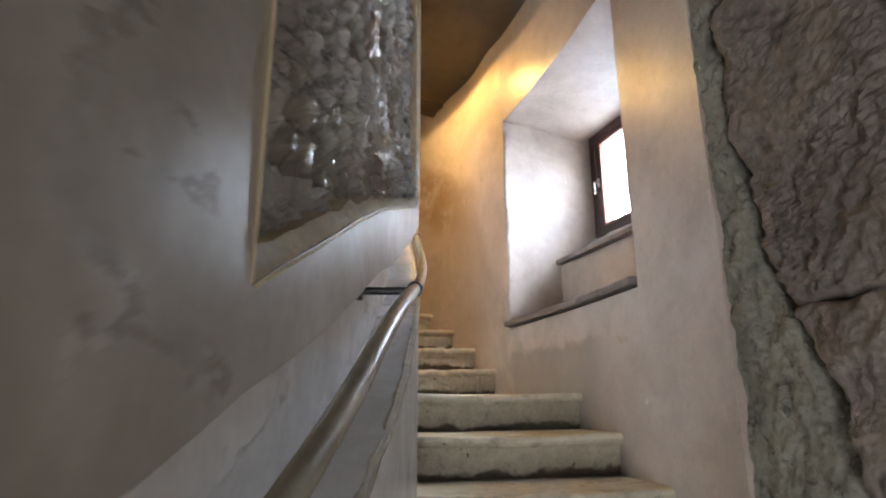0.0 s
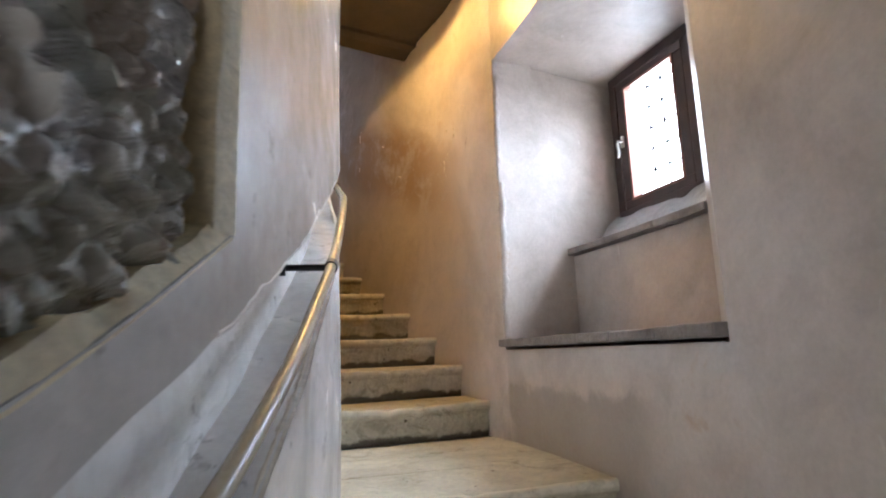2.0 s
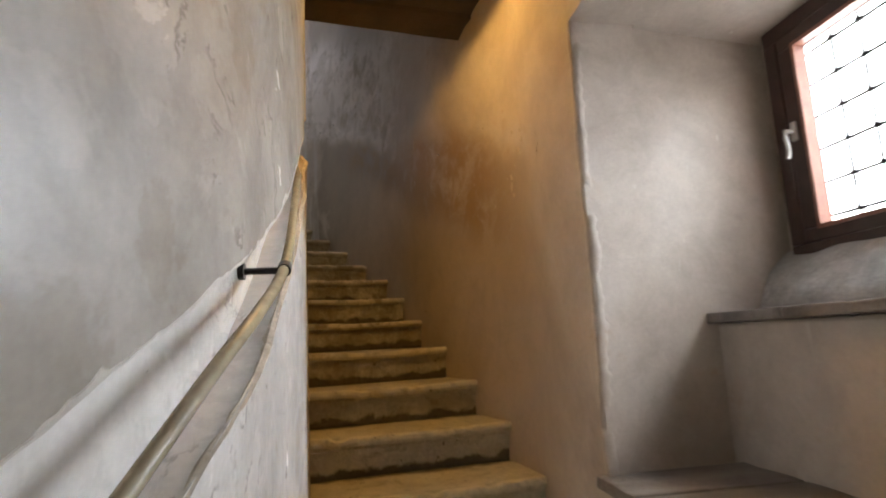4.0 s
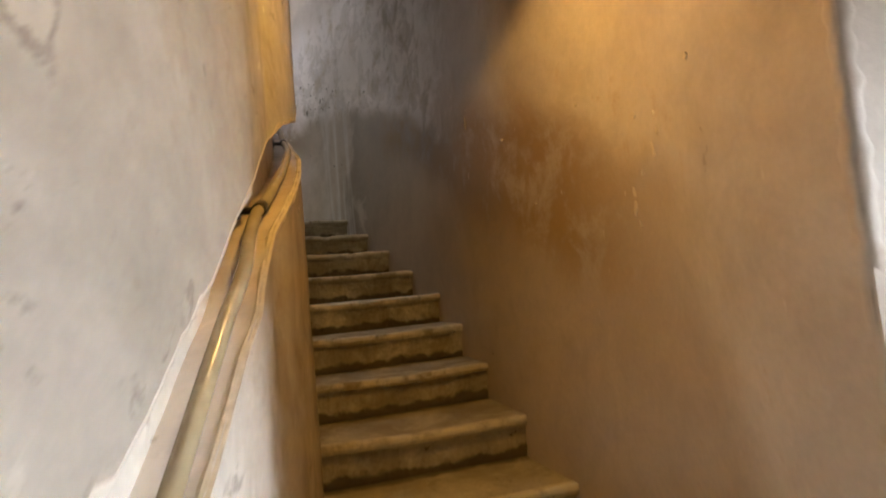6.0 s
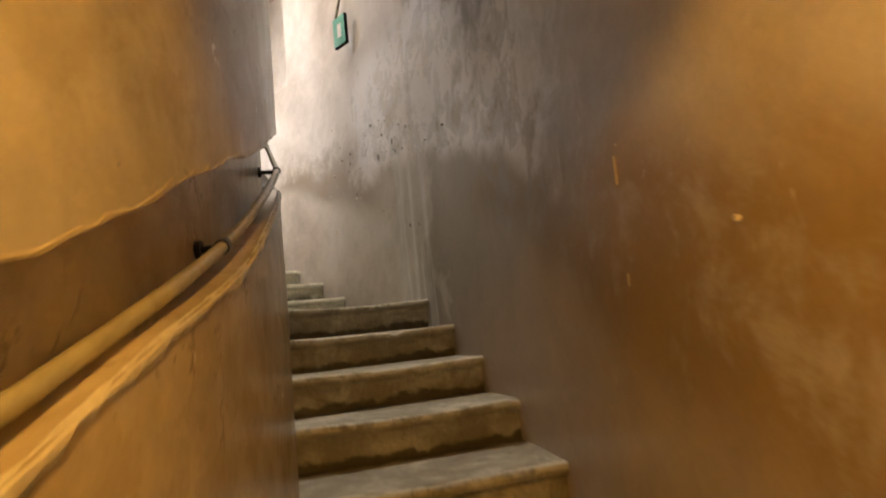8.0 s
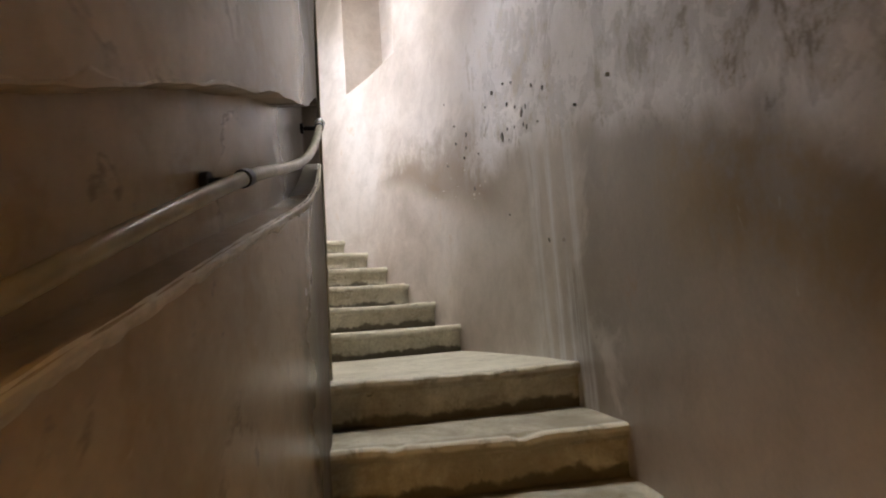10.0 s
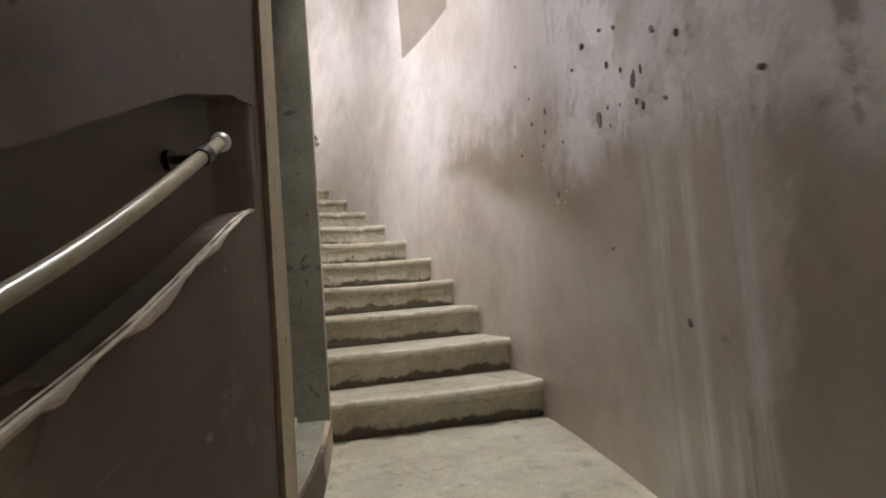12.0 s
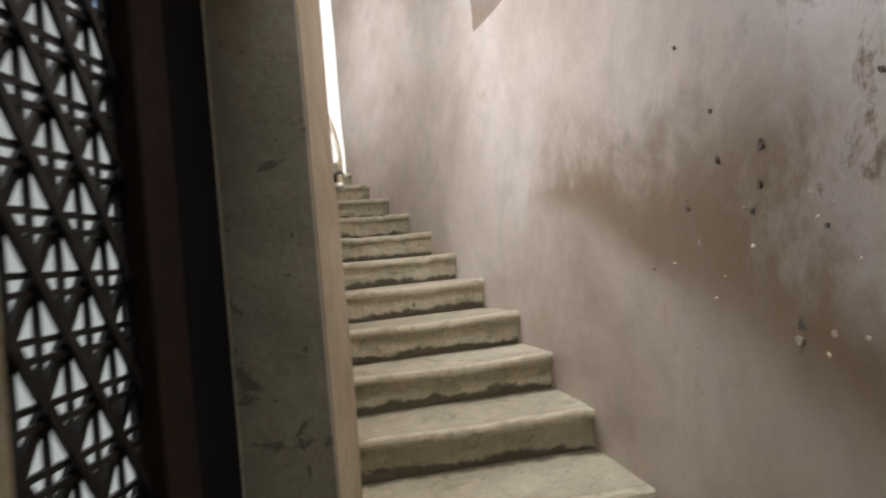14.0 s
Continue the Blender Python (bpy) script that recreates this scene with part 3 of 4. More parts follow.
    for f in bm.faces:
        for lp in f.loops:
            lp[uv].uv = spot.get(lp.vert, (0.0, 0.0))
    bmesh.ops.recalc_face_normals(bm, faces=bm.faces)
    return part("step", bm, M_STEP, stair, smooth=False)


for k in sorted(NOSE):
    stone_step(k)

ZLO, ZHI = -6.2, 6.4
NI0, NI1 = 16.9, 27.5          # window niche
SEAT, NTOP = -1.668, -0.14


def o_face(th, z):
    return rout(th)


wall_out = thing("wall_outer", "curved outer wall of stained beige plaster", "wall", kind="structure")
curved_wall("plaster_face", 12.95, NI0, ZLO, ZHI, o_face, 1, M_PLASTER, parent=wall_out)
curved_wall("plaster_face", NI0, NI1, ZLO, SEAT - 0.05, o_face, 1, M_PLASTER, parent=wall_out)
curved_wall("plaster_face", NI0, NI1, NTOP, ZHI, o_face, 1, M_PLASTER, parent=wall_out, thick=0.75)
HN0, HN1, HSILL = 75.6, 82.4, 2.55   # high niche over the upper flight
curved_wall("plaster_face", NI1, 31.0, ZLO, ZHI, o_face, 1, M_PLASTER, parent=wall_out, thick=0.03, step=0.4)
curved_wall("plaster_face", 31.0, HN0, ZLO, ZHI, o_face, 1, M_PLASTER, parent=wall_out)
curved_wall("plaster_face", HN0, HN1, ZLO, HSILL, o_face, 1, M_PLASTER, parent=wall_out)
curved_wall("plaster_face", HN0, HN1, 4.1, ZHI, o_face, 1, M_PLASTER, parent=wall_out)
UW0, UW1, UWS, UWT = 100.6, 108.0, 2.05, 4.66
curved_wall("plaster_face", HN1, UW0, ZLO, ZHI, o_face, 1, M_PLASTER, parent=wall_out)
curved_wall("plaster_face", UW0, UW1, ZLO, UWS, o_face, 1, M_PLASTER, parent=wall_out)
curved_wall("plaster_face", UW0, UW1, UWT, ZHI, o_face, 1, M_PLASTER, parent=wall_out)
curved_wall("plaster_face", UW1, TH1, ZLO, ZHI, o_face, 1, M_PLASTER, parent=wall_out)

# rough masonry before the plaster begins
curved_wall("stone_face", TH0, -7.0, ZLO, ZHI, lambda th, z: rout(th) + 0.01, 1, M_BLOCK, amp=0.03, step=0.5, zstep=0.1, parent=wall_out, scale=4.0, label="bare rough-hewn stone masonry")
curved_wall("stone_face", -7.0, 11.55, ZLO, -3.6, lambda th, z: rout(th) + 0.01, 1, M_BLOCK, amp=0.03, step=0.5, zstep=0.1, parent=wall_out, scale=4.0)
curved_wall("stone_face", -7.0, 11.55, 0.3, ZHI, lambda th, z: rout(th) + 0.01, 1, M_BLOCK, amp=0.03, step=0.5, zstep=0.1, parent=wall_out, scale=4.0)
CRACK = [(-3.7, 9.3), (-2.6, 9.6), (-2.165, 10.07), (-2.075, 10.44), (-1.83, 11.3), (-1.59, 11.7), (-1.35, 12.0), (-1.0, 12.0), (0.4, 11.8)]


def crack(z):
    return lerp_table(CRACK, z) + 0.22 * noise.noise(Vector((z * 7, 3.3, 0))) + 0.10 * noise.noise(Vector((z * 23, 1.3, 0)))


bm = bmesh.new()


def mortar(u, v):
    z = -3.7 + 4.1 * v
    a, c = crack(z) + 0.16 + 0.1 * noise.noise(Vector((z * 12, 9, 0))), 12.98 + 0.16 * noise.noise(Vector((z * 5, 2, 4)))
    p = pol(a + (c - a) * u, rout(12), z)
    edge = 0.02 * math.exp(-u * (c - a) * 0.14 / 0.012)
    return p + radial(p) * (0.014 + edge + 0.020 * noise.noise(p * 6) + 0.014 * noise.noise(p * 19) + 0.007 * noise.noise(p * 50))


vs = grid(bm, 44, 320, mortar, flip=True)
close_back(bm, vs, lambda co: co + radial(co) * 0.2)
bmesh.ops.recalc_face_normals(bm, faces=bm.faces)
part("mortar_strip", bm, M_MORTAR, wall_out, "grey-green lime mortar between stone and plaster")
for za, zb in ((ZLO, -3.7), (0.4, ZHI)):
    curved_wall("mortar_strip", 11.55, 12.95, za, zb, lambda th, z: rout(th) + 0.012, 1, M_MORTAR, amp=0.018, step=0.3, zstep=0.1, parent=wall_out, scale=9.0)


def hewn_block(th0, th_end, z0, z1, seed, tilt):
    """One rough-hewn wall stone with tooling marks and broken edges."""
    bm = bmesh.new()
    nu, nv = max(8, int((11 - th0 if th_end is None else th_end - th0) * 10)), max(8, int((z1 - z0) * 70))
    sv = Vector((seed * 3.7, seed * 1.3, seed * 2.1))

    def at(u, v):
        th1 = crack(z0 + (z1 - z0) * v) - 0.08 if th_end is None else th_end
        eu, ev = min(u, 1 - u) * (th1 - th0) * 0.14, min(v, 1 - v) * (z1 - z0)
        edge = min(eu, ev)
        wob = 0.02 * noise.noise(Vector((u * 4, v * 4, seed)))
        th = th0 + (th1 - th0) * u + (wob * 12 if 0 < u < 1 else noise.noise(Vector((v * 5, seed, 1))) * 0.25)
        z = z0 + (z1 - z0) * v + (0 if 0 < v < 1 else 0.018 * noise.noise(Vector((u * 6, seed, 7))))
        p = pol(th, rout(th), z)
        q = p + sv
        a = math.sin(150 * (z * math.cos(tilt) + radians(th) * RAD * math.sin(tilt)) + 5 * noise.noise(q * 5))
        d = 0.030 * noise.noise(q * 2.2) + 0.020 * noise.noise(q * 8) + 0.014 * noise.noise(q * 24) + 0.007 * a * (0.7 + noise.noise(q * 3)) + 0.006 * noise.noise(q * 60)
        d += 0.03 * math.exp(-edge / 0.012)
        return p + radial(p) * d

    vs = grid(bm, nu, nv, at, flip=True)
    close_back(bm, vs, lambda co: co + radial(co) * 0.25)
    bmesh.ops.recalc_face_normals(bm, faces=bm.faces)
    return part("stone", bm, M_BLOCK, wall_out)


rows_z = [-3.62, -3.1, -2.5, -1.95, -0.85, -0.3, 0.32]
for i, (za, zb) in enumerate(zip(rows_z, rows_z[1:])):
    cuts = [-7.0, -2.4 + 1.3 * (i % 3), 3.1 - 0.9 * (i % 2), 7.6 - 1.6 * ((i * 2) % 3), None]
    for j, (ta, tb) in enumerate(zip(cuts, cuts[1:])):
        hewn_block(ta, tb, za, zb, i * 5 + j, 0.6 if (i + j) % 2 else -0.5)
curved_wall("joint_bed", -7.0, 12.6, -3.62, 0.32, lambda th, z: rout(th) + 0.11, 1, M_MORTAR, amp=0.01, step=0.6, zstep=0.1, parent=wall_out, scale=5.0)

# core wall: panel recess, rail groove
P0, P1 = 1.72, 11.7
PB = [(1.0, -2.17), (2.1, -2.1), (3.5, -2.014), (5.0, -1.931), (9.4, -1.735), (10.1, -1.693), (11.8, -1.583)]
OP0, OP1, OPS, OPT = 61.38, 69.3, 0.13, 2.35
CO0, CO1, COS, COT = 75.8, 86.0, 1.62, 4.3
# unseen upper gallery opening, added for its lamp
GA0, GA1, GAS = 90.0, 100.0, 2.5


def c_face(th, z):
    return rin(th)


def channel_back(th, z):
    return rin(th) - lerp_table(DEPTH, th)


wall_core = thing("wall_core", "smooth grey-beige plastered curved core wall with a recessed rail channel", "wall", kind="structure")


def core_strip(th0, th1, z_of, name, mater, nz, step=0.35, face=c_face, amp=0.005, thick=0.3):
    """A strip of the core between the heights z_of(th)[0] and [1]."""
    nu = max(2, int((th1 - th0) / step))
    bm = bmesh.new()

    def at(u, v):
        th = th0 + (th1 - th0) * u
        lo, hi = z_of(th)
        z = lo + (hi - lo) * v
        p = pol(th, face(th, z), z)
        return p + radial(p) * rough_shift(p, amp, 1.8)

    vs = grid(bm, nu, nz, at)
    close_back(bm, vs, lambda co: co - radial(co) * thick)
    bmesh.ops.recalc_face_normals(bm, faces=bm.faces)
    ob = part(name, bm, mater, wall_core)
    for p in ob.data.polygons:
        p.use_smooth = p.index < nu * nz
    return ob


def pbz(th):
    return lerp_table(PB, th)


core_strip(TH0, P0, lambda th: (zup(th) + 0.004, ZHI), "core_face", M_CORE, 40)
core_strip(P0, P1, lambda th: (zup(th) + 0.004, max(pbz(th), zup(th) + 0.012)), "core_face", M_CORE, 3)
core_strip(P0, P1, lambda th: (0.25, ZHI), "core_face", M_CORE, 20)
core_strip(P1, 31.0, lambda th: (zup(th) + 0.004, ZHI), "core_face", M_CORE, 50)
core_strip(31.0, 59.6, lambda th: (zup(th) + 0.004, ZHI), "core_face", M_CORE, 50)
# the rail channel: its back, and the wall below its ledge
for a, c, st in ((TH0, 27.0, 0.35), (27.0, 57.5, 0.35), (57.5, 59.6, 0.1)):
    core_strip(a, c, lambda th: (ledge_z(th) - 0.05, zup(th) + 0.002), "rail_channel", M_RAILBAND, 8, step=st, face=channel_back, thick=0.15)
    core_strip(a, c, lambda th: (ZLO, ledge_z(th) - 0.002), "lower_face", M_RAILBAND, 34, step=st)
core_strip(59.6, 60.1, lambda th: (ZLO, ZHI), "core_face", M_CORE, 60, step=0.15)
M_CORNER = surface("corner_plaster", (0.33, 0.28, 0.19), (0.47, 0.405, 0.29), (0.5, 0.7), 3.0, (0.22, 0.175, 0.11), (0.62, 0.75), 0.14, spots=(0.14, 0.115, 0.08))
core_strip(60.1, OP0, lambda th: (ZLO, ZHI), "corner_face", M_CORNER, 60, step=0.15, thick=0.035)
core_strip(OP0, OP1, lambda th: (ZLO, OPS), "core_face", M_CORE, 30)
core_strip(OP0, OP1, lambda th: (OPT, ZHI), "core_face", M_CORE, 12)
core_strip(OP1, CO0, lambda th: (ZLO, ZHI), "core_face", M_CORE, 60)
core_strip(CO0, CO1, lambda th: (ZLO, COS), "core_face", M_CORE, 30)
core_strip(CO0, CO1, lambda th: (COT, ZHI), "core_face", M_CORE, 10)
core_strip(CO1, GA0, lambda th: (ZLO, ZHI), "core_face", M_CORE, 60)
core_strip(GA0, GA1, lambda th: (ZLO, GAS), "core_face", M_CORE, 30)
core_strip(GA0, GA1, lambda th: (COT, ZHI), "core_face", M_CORE, 10)
core_strip(GA1, TH1, lambda th: (ZLO, ZHI), "core_face", M_CORE, 60)

# worn pale ledge along the foot of the rail channel
bm = bmesh.new()


def channel_ledge(u, v):
    th = -12.0 + 71.2 * u
    d = lerp_table(DEPTH, th)
    ragged = 0.016 + 0.016 * noise.noise(Vector((th * 1.1, 0, 5))) + 0.010 * noise.noise(Vector((th * 4.0, 0, 2))) + 0.005 * noise.noise(Vector((th * 11.0, 0, 2)))
    ragged = max(0.003, ragged) * float(np.interp(th, [12, 29, 32, 57.5, 59], [0.35, 0.5, 1, 1, 0.2]))
    k = [(-d - 0.004, -0.034), (-d * 0.75, -0.032), (-d * 0.36, -0.034), (-d * 0.24, -0.008), (-0.006, 0.0), (0.0045, -0.005), (0.0055, -ragged * 0.7), (0.001, -ragged - 0.004)][round(v * 7)]
    p = pol(th, rin(th) + k[0], ledge_z(th) + k[1])
    return p + radial(p) * rough_shift(p, 0.005, 1.8) + Vector((0, 0, 0.003 * noise.noise(p * 30)))


vs = grid(bm, 620, 7, channel_ledge)
close_back(bm, vs, lambda co: co - radial(co) * 0.06)
bmesh.ops.recalc_face_normals(bm, faces=bm.faces)
M_LEDGE = surface("worn_ledge", (0.50, 0.44, 0.34), (0.70, 0.64, 0.54), (0.4, 0.6), 6.0, (0.34, 0.28, 0.20), (0.6, 0.75), 0.4)
part("channel_ledge", bm, M_LEDGE, wall_core, "worn pale ledge along the foot of the rail channel")

# broken pale edge along the lip over the rail
bm = bmesh.new()


def channel_lip(u, v):
    th = 11.5 + 38.0 * u
    ragged = 0.003 + max(0.0, 0.026 * noise.noise(Vector((th * 1.3, 7, 5))) + 0.014 * noise.noise(Vector((th * 5.0, 0, 8))))
    k = [(-0.02, -0.001), (0.001, 0.001), (0.0015, ragged * 0.7 + 0.002), (-0.002, ragged + 0.005)][round(v * 3)]
    p = pol(th, rin(th) + k[0], zup(th) + k[1])
    return p + radial(p) * rough_shift(p, 0.005, 1.8)


vs = grid(bm, 330, 3, channel_lip)
close_back(bm, vs, lambda co: co - radial(co) * 0.03)
bmesh.ops.recalc_face_normals(bm, faces=bm.faces)
part("channel_lip", bm, M_RAILBAND, wall_core, "chipped pale plaster lip over the rail")

# the bared rubble panel in the core
bm = bmesh.new()


def rubble(u, v):
    th = P0 - 0.2 + (P1 - P0 + 0.4) * u
    z = pbz(th) - 0.02 + (0.3 - pbz(th) + 0.02) * v
    p = pol(th, rin(th) - 0.030, z)
    q = p + Vector((0, 0, 0.3 * p.y))
    w = q + 0.035 * noise.noise_vector(q * 5)
    stones = noise.voronoi(w * 14)[0]
    cells = noise.voronoi(w * 31)[0]
    rough = min(1.0, max(0.0, 0.5 + 1.6 * noise.noise(q * 3.1)))
    d = 0.016 * noise.noise(p * 5) + 0.018 * min(0.35, stones[1] - stones[0]) + (0.010 + 0.028 * rough) * min(0.5, cells[1] - cells[0])
    d += (0.004 + 0.006 * rough) * noise.noise(q * 38) + 0.004 * noise.noise(q * 90) - 0.020 + 0.010 * (1 - abs(2 * noise.noise(Vector((q.x * 13, q.y * 13, q.z * 9 + 4)))))
    hole = noise.noise(q * 13 + Vector((3, 7, 1)))
    d -= 0.030 * min(1.0, max(0.0, (hole - 0.42) / 0.12))
    edge = min(u, 1 - u) * (P1 - P0) * 0.13
    d *= min(1.0, 0.35 + edge / 0.04)
    return p + radial(p) * d


vs = grid(bm, 330, 470, rubble)
close_back(bm, vs, lambda co: co - radial(co) * 0.1)
bmesh.ops.recalc_face_normals(bm, faces=bm.faces)
part("rubble_panel", bm, M_STONE, wall_core, "bared grey rubble masonry with a plaster border")
# its ochre border
bm = bmesh.new()


def border_strip(bm, pts_a, pts_b):
    va, vb = [bm.verts.new(p) for p in pts_a], [bm.verts.new(p) for p in pts_b]
    for i in range(len(va) - 1):
        bm.faces.new([va[i], va[i + 1], vb[i + 1], vb[i]])
    vc = [bm.verts.new(p - radial(p) * 0.08) for p in pts_b]
    for i in range(len(va) - 1):
        bm.faces.new([vb[i], vb[i + 1], vc[i + 1], vc[i]])


N = 60
ths = [P0 + (P1 - P0) * i / N for i in range(N + 1)]
border_strip(bm, [pol(t, rin(t) + 0.003, pbz(t) - 0.004) for t in ths],
             [pol(t, rin(t) - 0.014, pbz(t) + 0.016 + 0.010 * noise.noise(Vector((t * 3, 0, 0))) + 0.006 * noise.noise(Vector((t * 13, 0, 0)))) for t in ths])
zs = [pbz(P1) + (0.25 - pbz(P1)) * i / N for i in range(N + 1)]
border_strip(bm, [pol(P1 + 0.03, rin(P1) + 0.003, z) for z in zs], [pol(P1 - 0.20 - 0.08 * noise.noise(Vector((z * 9, 0, 0))), rin(P1) - 0.010, z) for z in zs])
zs = [pbz(P0) + (0.25 - pbz(P0)) * i / N for i in range(N + 1)]
border_strip(bm, [pol(P0 - 0.03, rin(P0) + 0.003, z) for z in zs], [pol(P0 + 0.10 + 0.05 * noise.noise(Vector((z * 9, 3, 0))), rin(P0) - 0.010, z) for z in zs])
part("panel_border", bm, M_EDGE, wall_core, "ochre plaster border")

# ceilings
CEIL_A = 0.52


def ceiling_piece(th0, th1, z_of, name="ceiling"):
    bm = bmesh.new()
    nu = int((th1 - th0) / 0.8)

    def at(u, v):
        th = th0 + (th1 - th0) * u
        p = pol(th, rin(th) - 0.1 + (rout(th) + 0.1 - rin(th) + 0.1) * v, z_of(th))
        return p + Vector((0, 0, rough_shift(p, 0.012, 1.5)))

    vs = grid(bm, nu, 10, at)
    close_back(bm, vs, lambda co: co + Vector((0, 0, 0.25)))
    bmesh.ops.recalc_face_normals(bm, faces=bm.faces)
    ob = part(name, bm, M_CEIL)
    for p in ob.data.polygons:
        p.use_smooth = p.index < nu * 10
    return tagged(ob, "plain plastered ceiling over the winding stair", "ceiling", kind="structure")


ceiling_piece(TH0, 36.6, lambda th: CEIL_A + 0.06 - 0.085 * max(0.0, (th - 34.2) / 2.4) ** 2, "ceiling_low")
# unseen middle ceiling, set low to shade the wall's upper part
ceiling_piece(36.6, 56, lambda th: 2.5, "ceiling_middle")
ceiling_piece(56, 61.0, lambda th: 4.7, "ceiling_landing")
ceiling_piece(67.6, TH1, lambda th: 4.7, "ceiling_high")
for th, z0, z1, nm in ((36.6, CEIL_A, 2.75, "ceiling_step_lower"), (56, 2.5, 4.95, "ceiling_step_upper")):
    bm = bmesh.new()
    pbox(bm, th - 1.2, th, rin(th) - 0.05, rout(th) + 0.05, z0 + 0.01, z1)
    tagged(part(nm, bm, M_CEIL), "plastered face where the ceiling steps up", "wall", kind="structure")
bm = bmesh.new()
pbox(bm, TH1 - 1.5, TH1, -1.3, 0.3, ZLO, ZHI)
tagged(part("wall_end_upper", bm, M_PLASTER), "plain plastered end wall of the stairwell", "wall", kind="structure")
# unseen end wall, its doorway added to let the fill light in
end_wall = thing("wall_end_lower", "unseen plastered end wall with a doorway added for the fill light", "wall", kind="structure")
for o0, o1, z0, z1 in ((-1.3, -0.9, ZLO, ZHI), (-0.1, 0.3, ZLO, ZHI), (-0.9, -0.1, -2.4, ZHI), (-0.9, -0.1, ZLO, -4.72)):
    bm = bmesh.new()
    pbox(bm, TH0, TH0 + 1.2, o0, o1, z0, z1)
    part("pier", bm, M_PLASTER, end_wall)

# the opening's corner strip with its seam, and the seam itself
bm = bmesh.new()
pbox(bm, 59.95, 60.08, rin(60) - 0.05, rin(60) + 0.012, -0.6, 3.2, n=1)
part("corner_bead", bm, M_CORNER, wall_core, "thin ochre plaster bead beside the opening")

# ---- window niche ----
niche = thing("window_niche", "deep splayed plaster window niche with a seat", "niche", kind="structure")
bm = bmesh.new()
prism(bm, [(NI0 + 0.02, rout(17) + 0.004), (21.1, 0.5), (23.0, 0.86), (23.0, 1.0), (15.5, 1.0), (15.5, 0.2), (NI0 - 0.3, 0.06)], SEAT - 0.3, NTOP + 0.05)
part("near_reveal", bm, M_PLASTER, niche)
bm = bmesh.new()
prism(bm, [(NI1 - 0.05, rout(27.5) + 0.004), (28.15, 0.86), (28.15, 1.0), (31, 1.0), (31, 0.2), (28.2, 0.06)], SEAT - 0.3, NTOP + 0.05)
part("far_reveal", bm, M_PLASTER, niche)
bm = bmesh.new()
pbox(bm, 16.0, 29.0, 0.30, 1.05, NTOP + 0.004, NTOP + 0.3)
part("soffit", bm, M_PLASTER, niche)
bm = bmesh.new()
pbox(bm, 20.9, 28.2, 0.52, 1.0, SEAT - 0.25, -1.215)
bevelled(bm, 0.012)
part("seat_back", bm, M_PLASTER, niche)
bm = bmesh.new()
pbox(bm, 16.9, 28.2, 0.30, 0.6, SEAT - 0.3, SEAT - 0.036)
part("seat_base", bm, M_PLASTER, niche)
bm = bmesh.new()
pbox(bm, 23.0, 28.15, 0.88, 1.0, -0.10, NTOP + 0.05)
part("head_strip", bm, M_PLASTER, niche)
for a, c in ((22.7, 23.6), (27.74, 28.4)):
    bm = bmesh.new()
    pbox(bm, a, c, 0.89, 1.02, -1.3, NTOP + 0.05)
    part("side_strip", bm, M_PLASTER, niche)

bm = bmesh.new()


def worn_edge(u, v):
    """The chipped plaster arris where the far reveal meets the wall."""
    z = SEAT + (NTOP - SEAT) * u
    w = noise.noise(Vector((z * 7, 2.0, 1.0))) + 0.6 * noise.noise(Vector((z * 19, 5.0, 1.0)))
    r = noise.noise(Vector((z * 11, 8.0, 4.0))) + 0.7 * noise.noise(Vector((z * 37, 1.0, 6.0)))
    th, off = [(27.66 + 0.12 * r, 0.004), (27.58 + 0.08 * r, -0.003), (27.49 + 0.06 * w, -0.003), (27.44 + 0.07 * w, 0.004 + 0.008 * w), (27.46 + 0.04 * w, 0.03 + 0.01 * r), (27.55, 0.05 + 0.03 * r)][round(v * 5)]
    p = pol(th, rout(27.5) + off, z)
    return p + radial(p) * rough_shift(p, 0.008, 1.6)


vs = grid(bm, 150, 5, worn_edge)
close_back(bm, vs, lambda co: co + radial(co) * 0.03 + Vector((-0.01, 0.03, 0)))
bmesh.ops.recalc_face_normals(bm, faces=bm.faces)
part("worn_edge", bm, M_PLASTER, niche, "chipped plaster edge", smooth=True)

seat = thing("stone_bench", "dark worn slabs of a stone window seat", "bench")
cuts = [16.95, 18.9, 20.7, 22.3, 24.3, 25.9, 27.62]
for a, c in zip(cuts, cuts[1:]):
    bm = bmesh.new()
    pbox(bm, a + 0.02, c - 0.02, rout(a) - 0.03, 0.535, SEAT - 0.036, SEAT + random.uniform(-0.002, 0.003), n=4, jit=0.003)
    bevelled(bm, 0.006)
    part("slab", bm, M_SLATE, seat)
ledge = thing("window_ledge", "narrow grey slab ledge above the seat back", "ledge")
cuts = [21.0, 23.2, 25.6, 28.2]
for a, c in zip(cuts, cuts[1:]):
    bm = bmesh.new()
    pbox(bm, a, c - 0.03, 0.475, 0.9, -1.215, -1.18, n=3, jit=0.003)
    bevelled(bm, 0.006)
    part("slab", bm, M_SLATE, ledge)
bm = bmesh.new()


def sill_face(u, v):
    th = 23.1 + 5.0 * u
    p = pol(th, 0.70 + 0.16 * v ** 1.5, -1.18 + 0.21 * v)
    return p + radial(p) * 0.025 * noise.noise(p * 7) + Vector((0, 0, 0.012 * noise.noise(p * 9)))


vs = grid(bm, 40, 14, sill_face)
close_back(bm, vs, lambda co: Vector((co.x, co.y, co.z)) + radial(co) * 0.25)
bmesh.ops.recalc_face_normals(bm, faces=bm.faces)
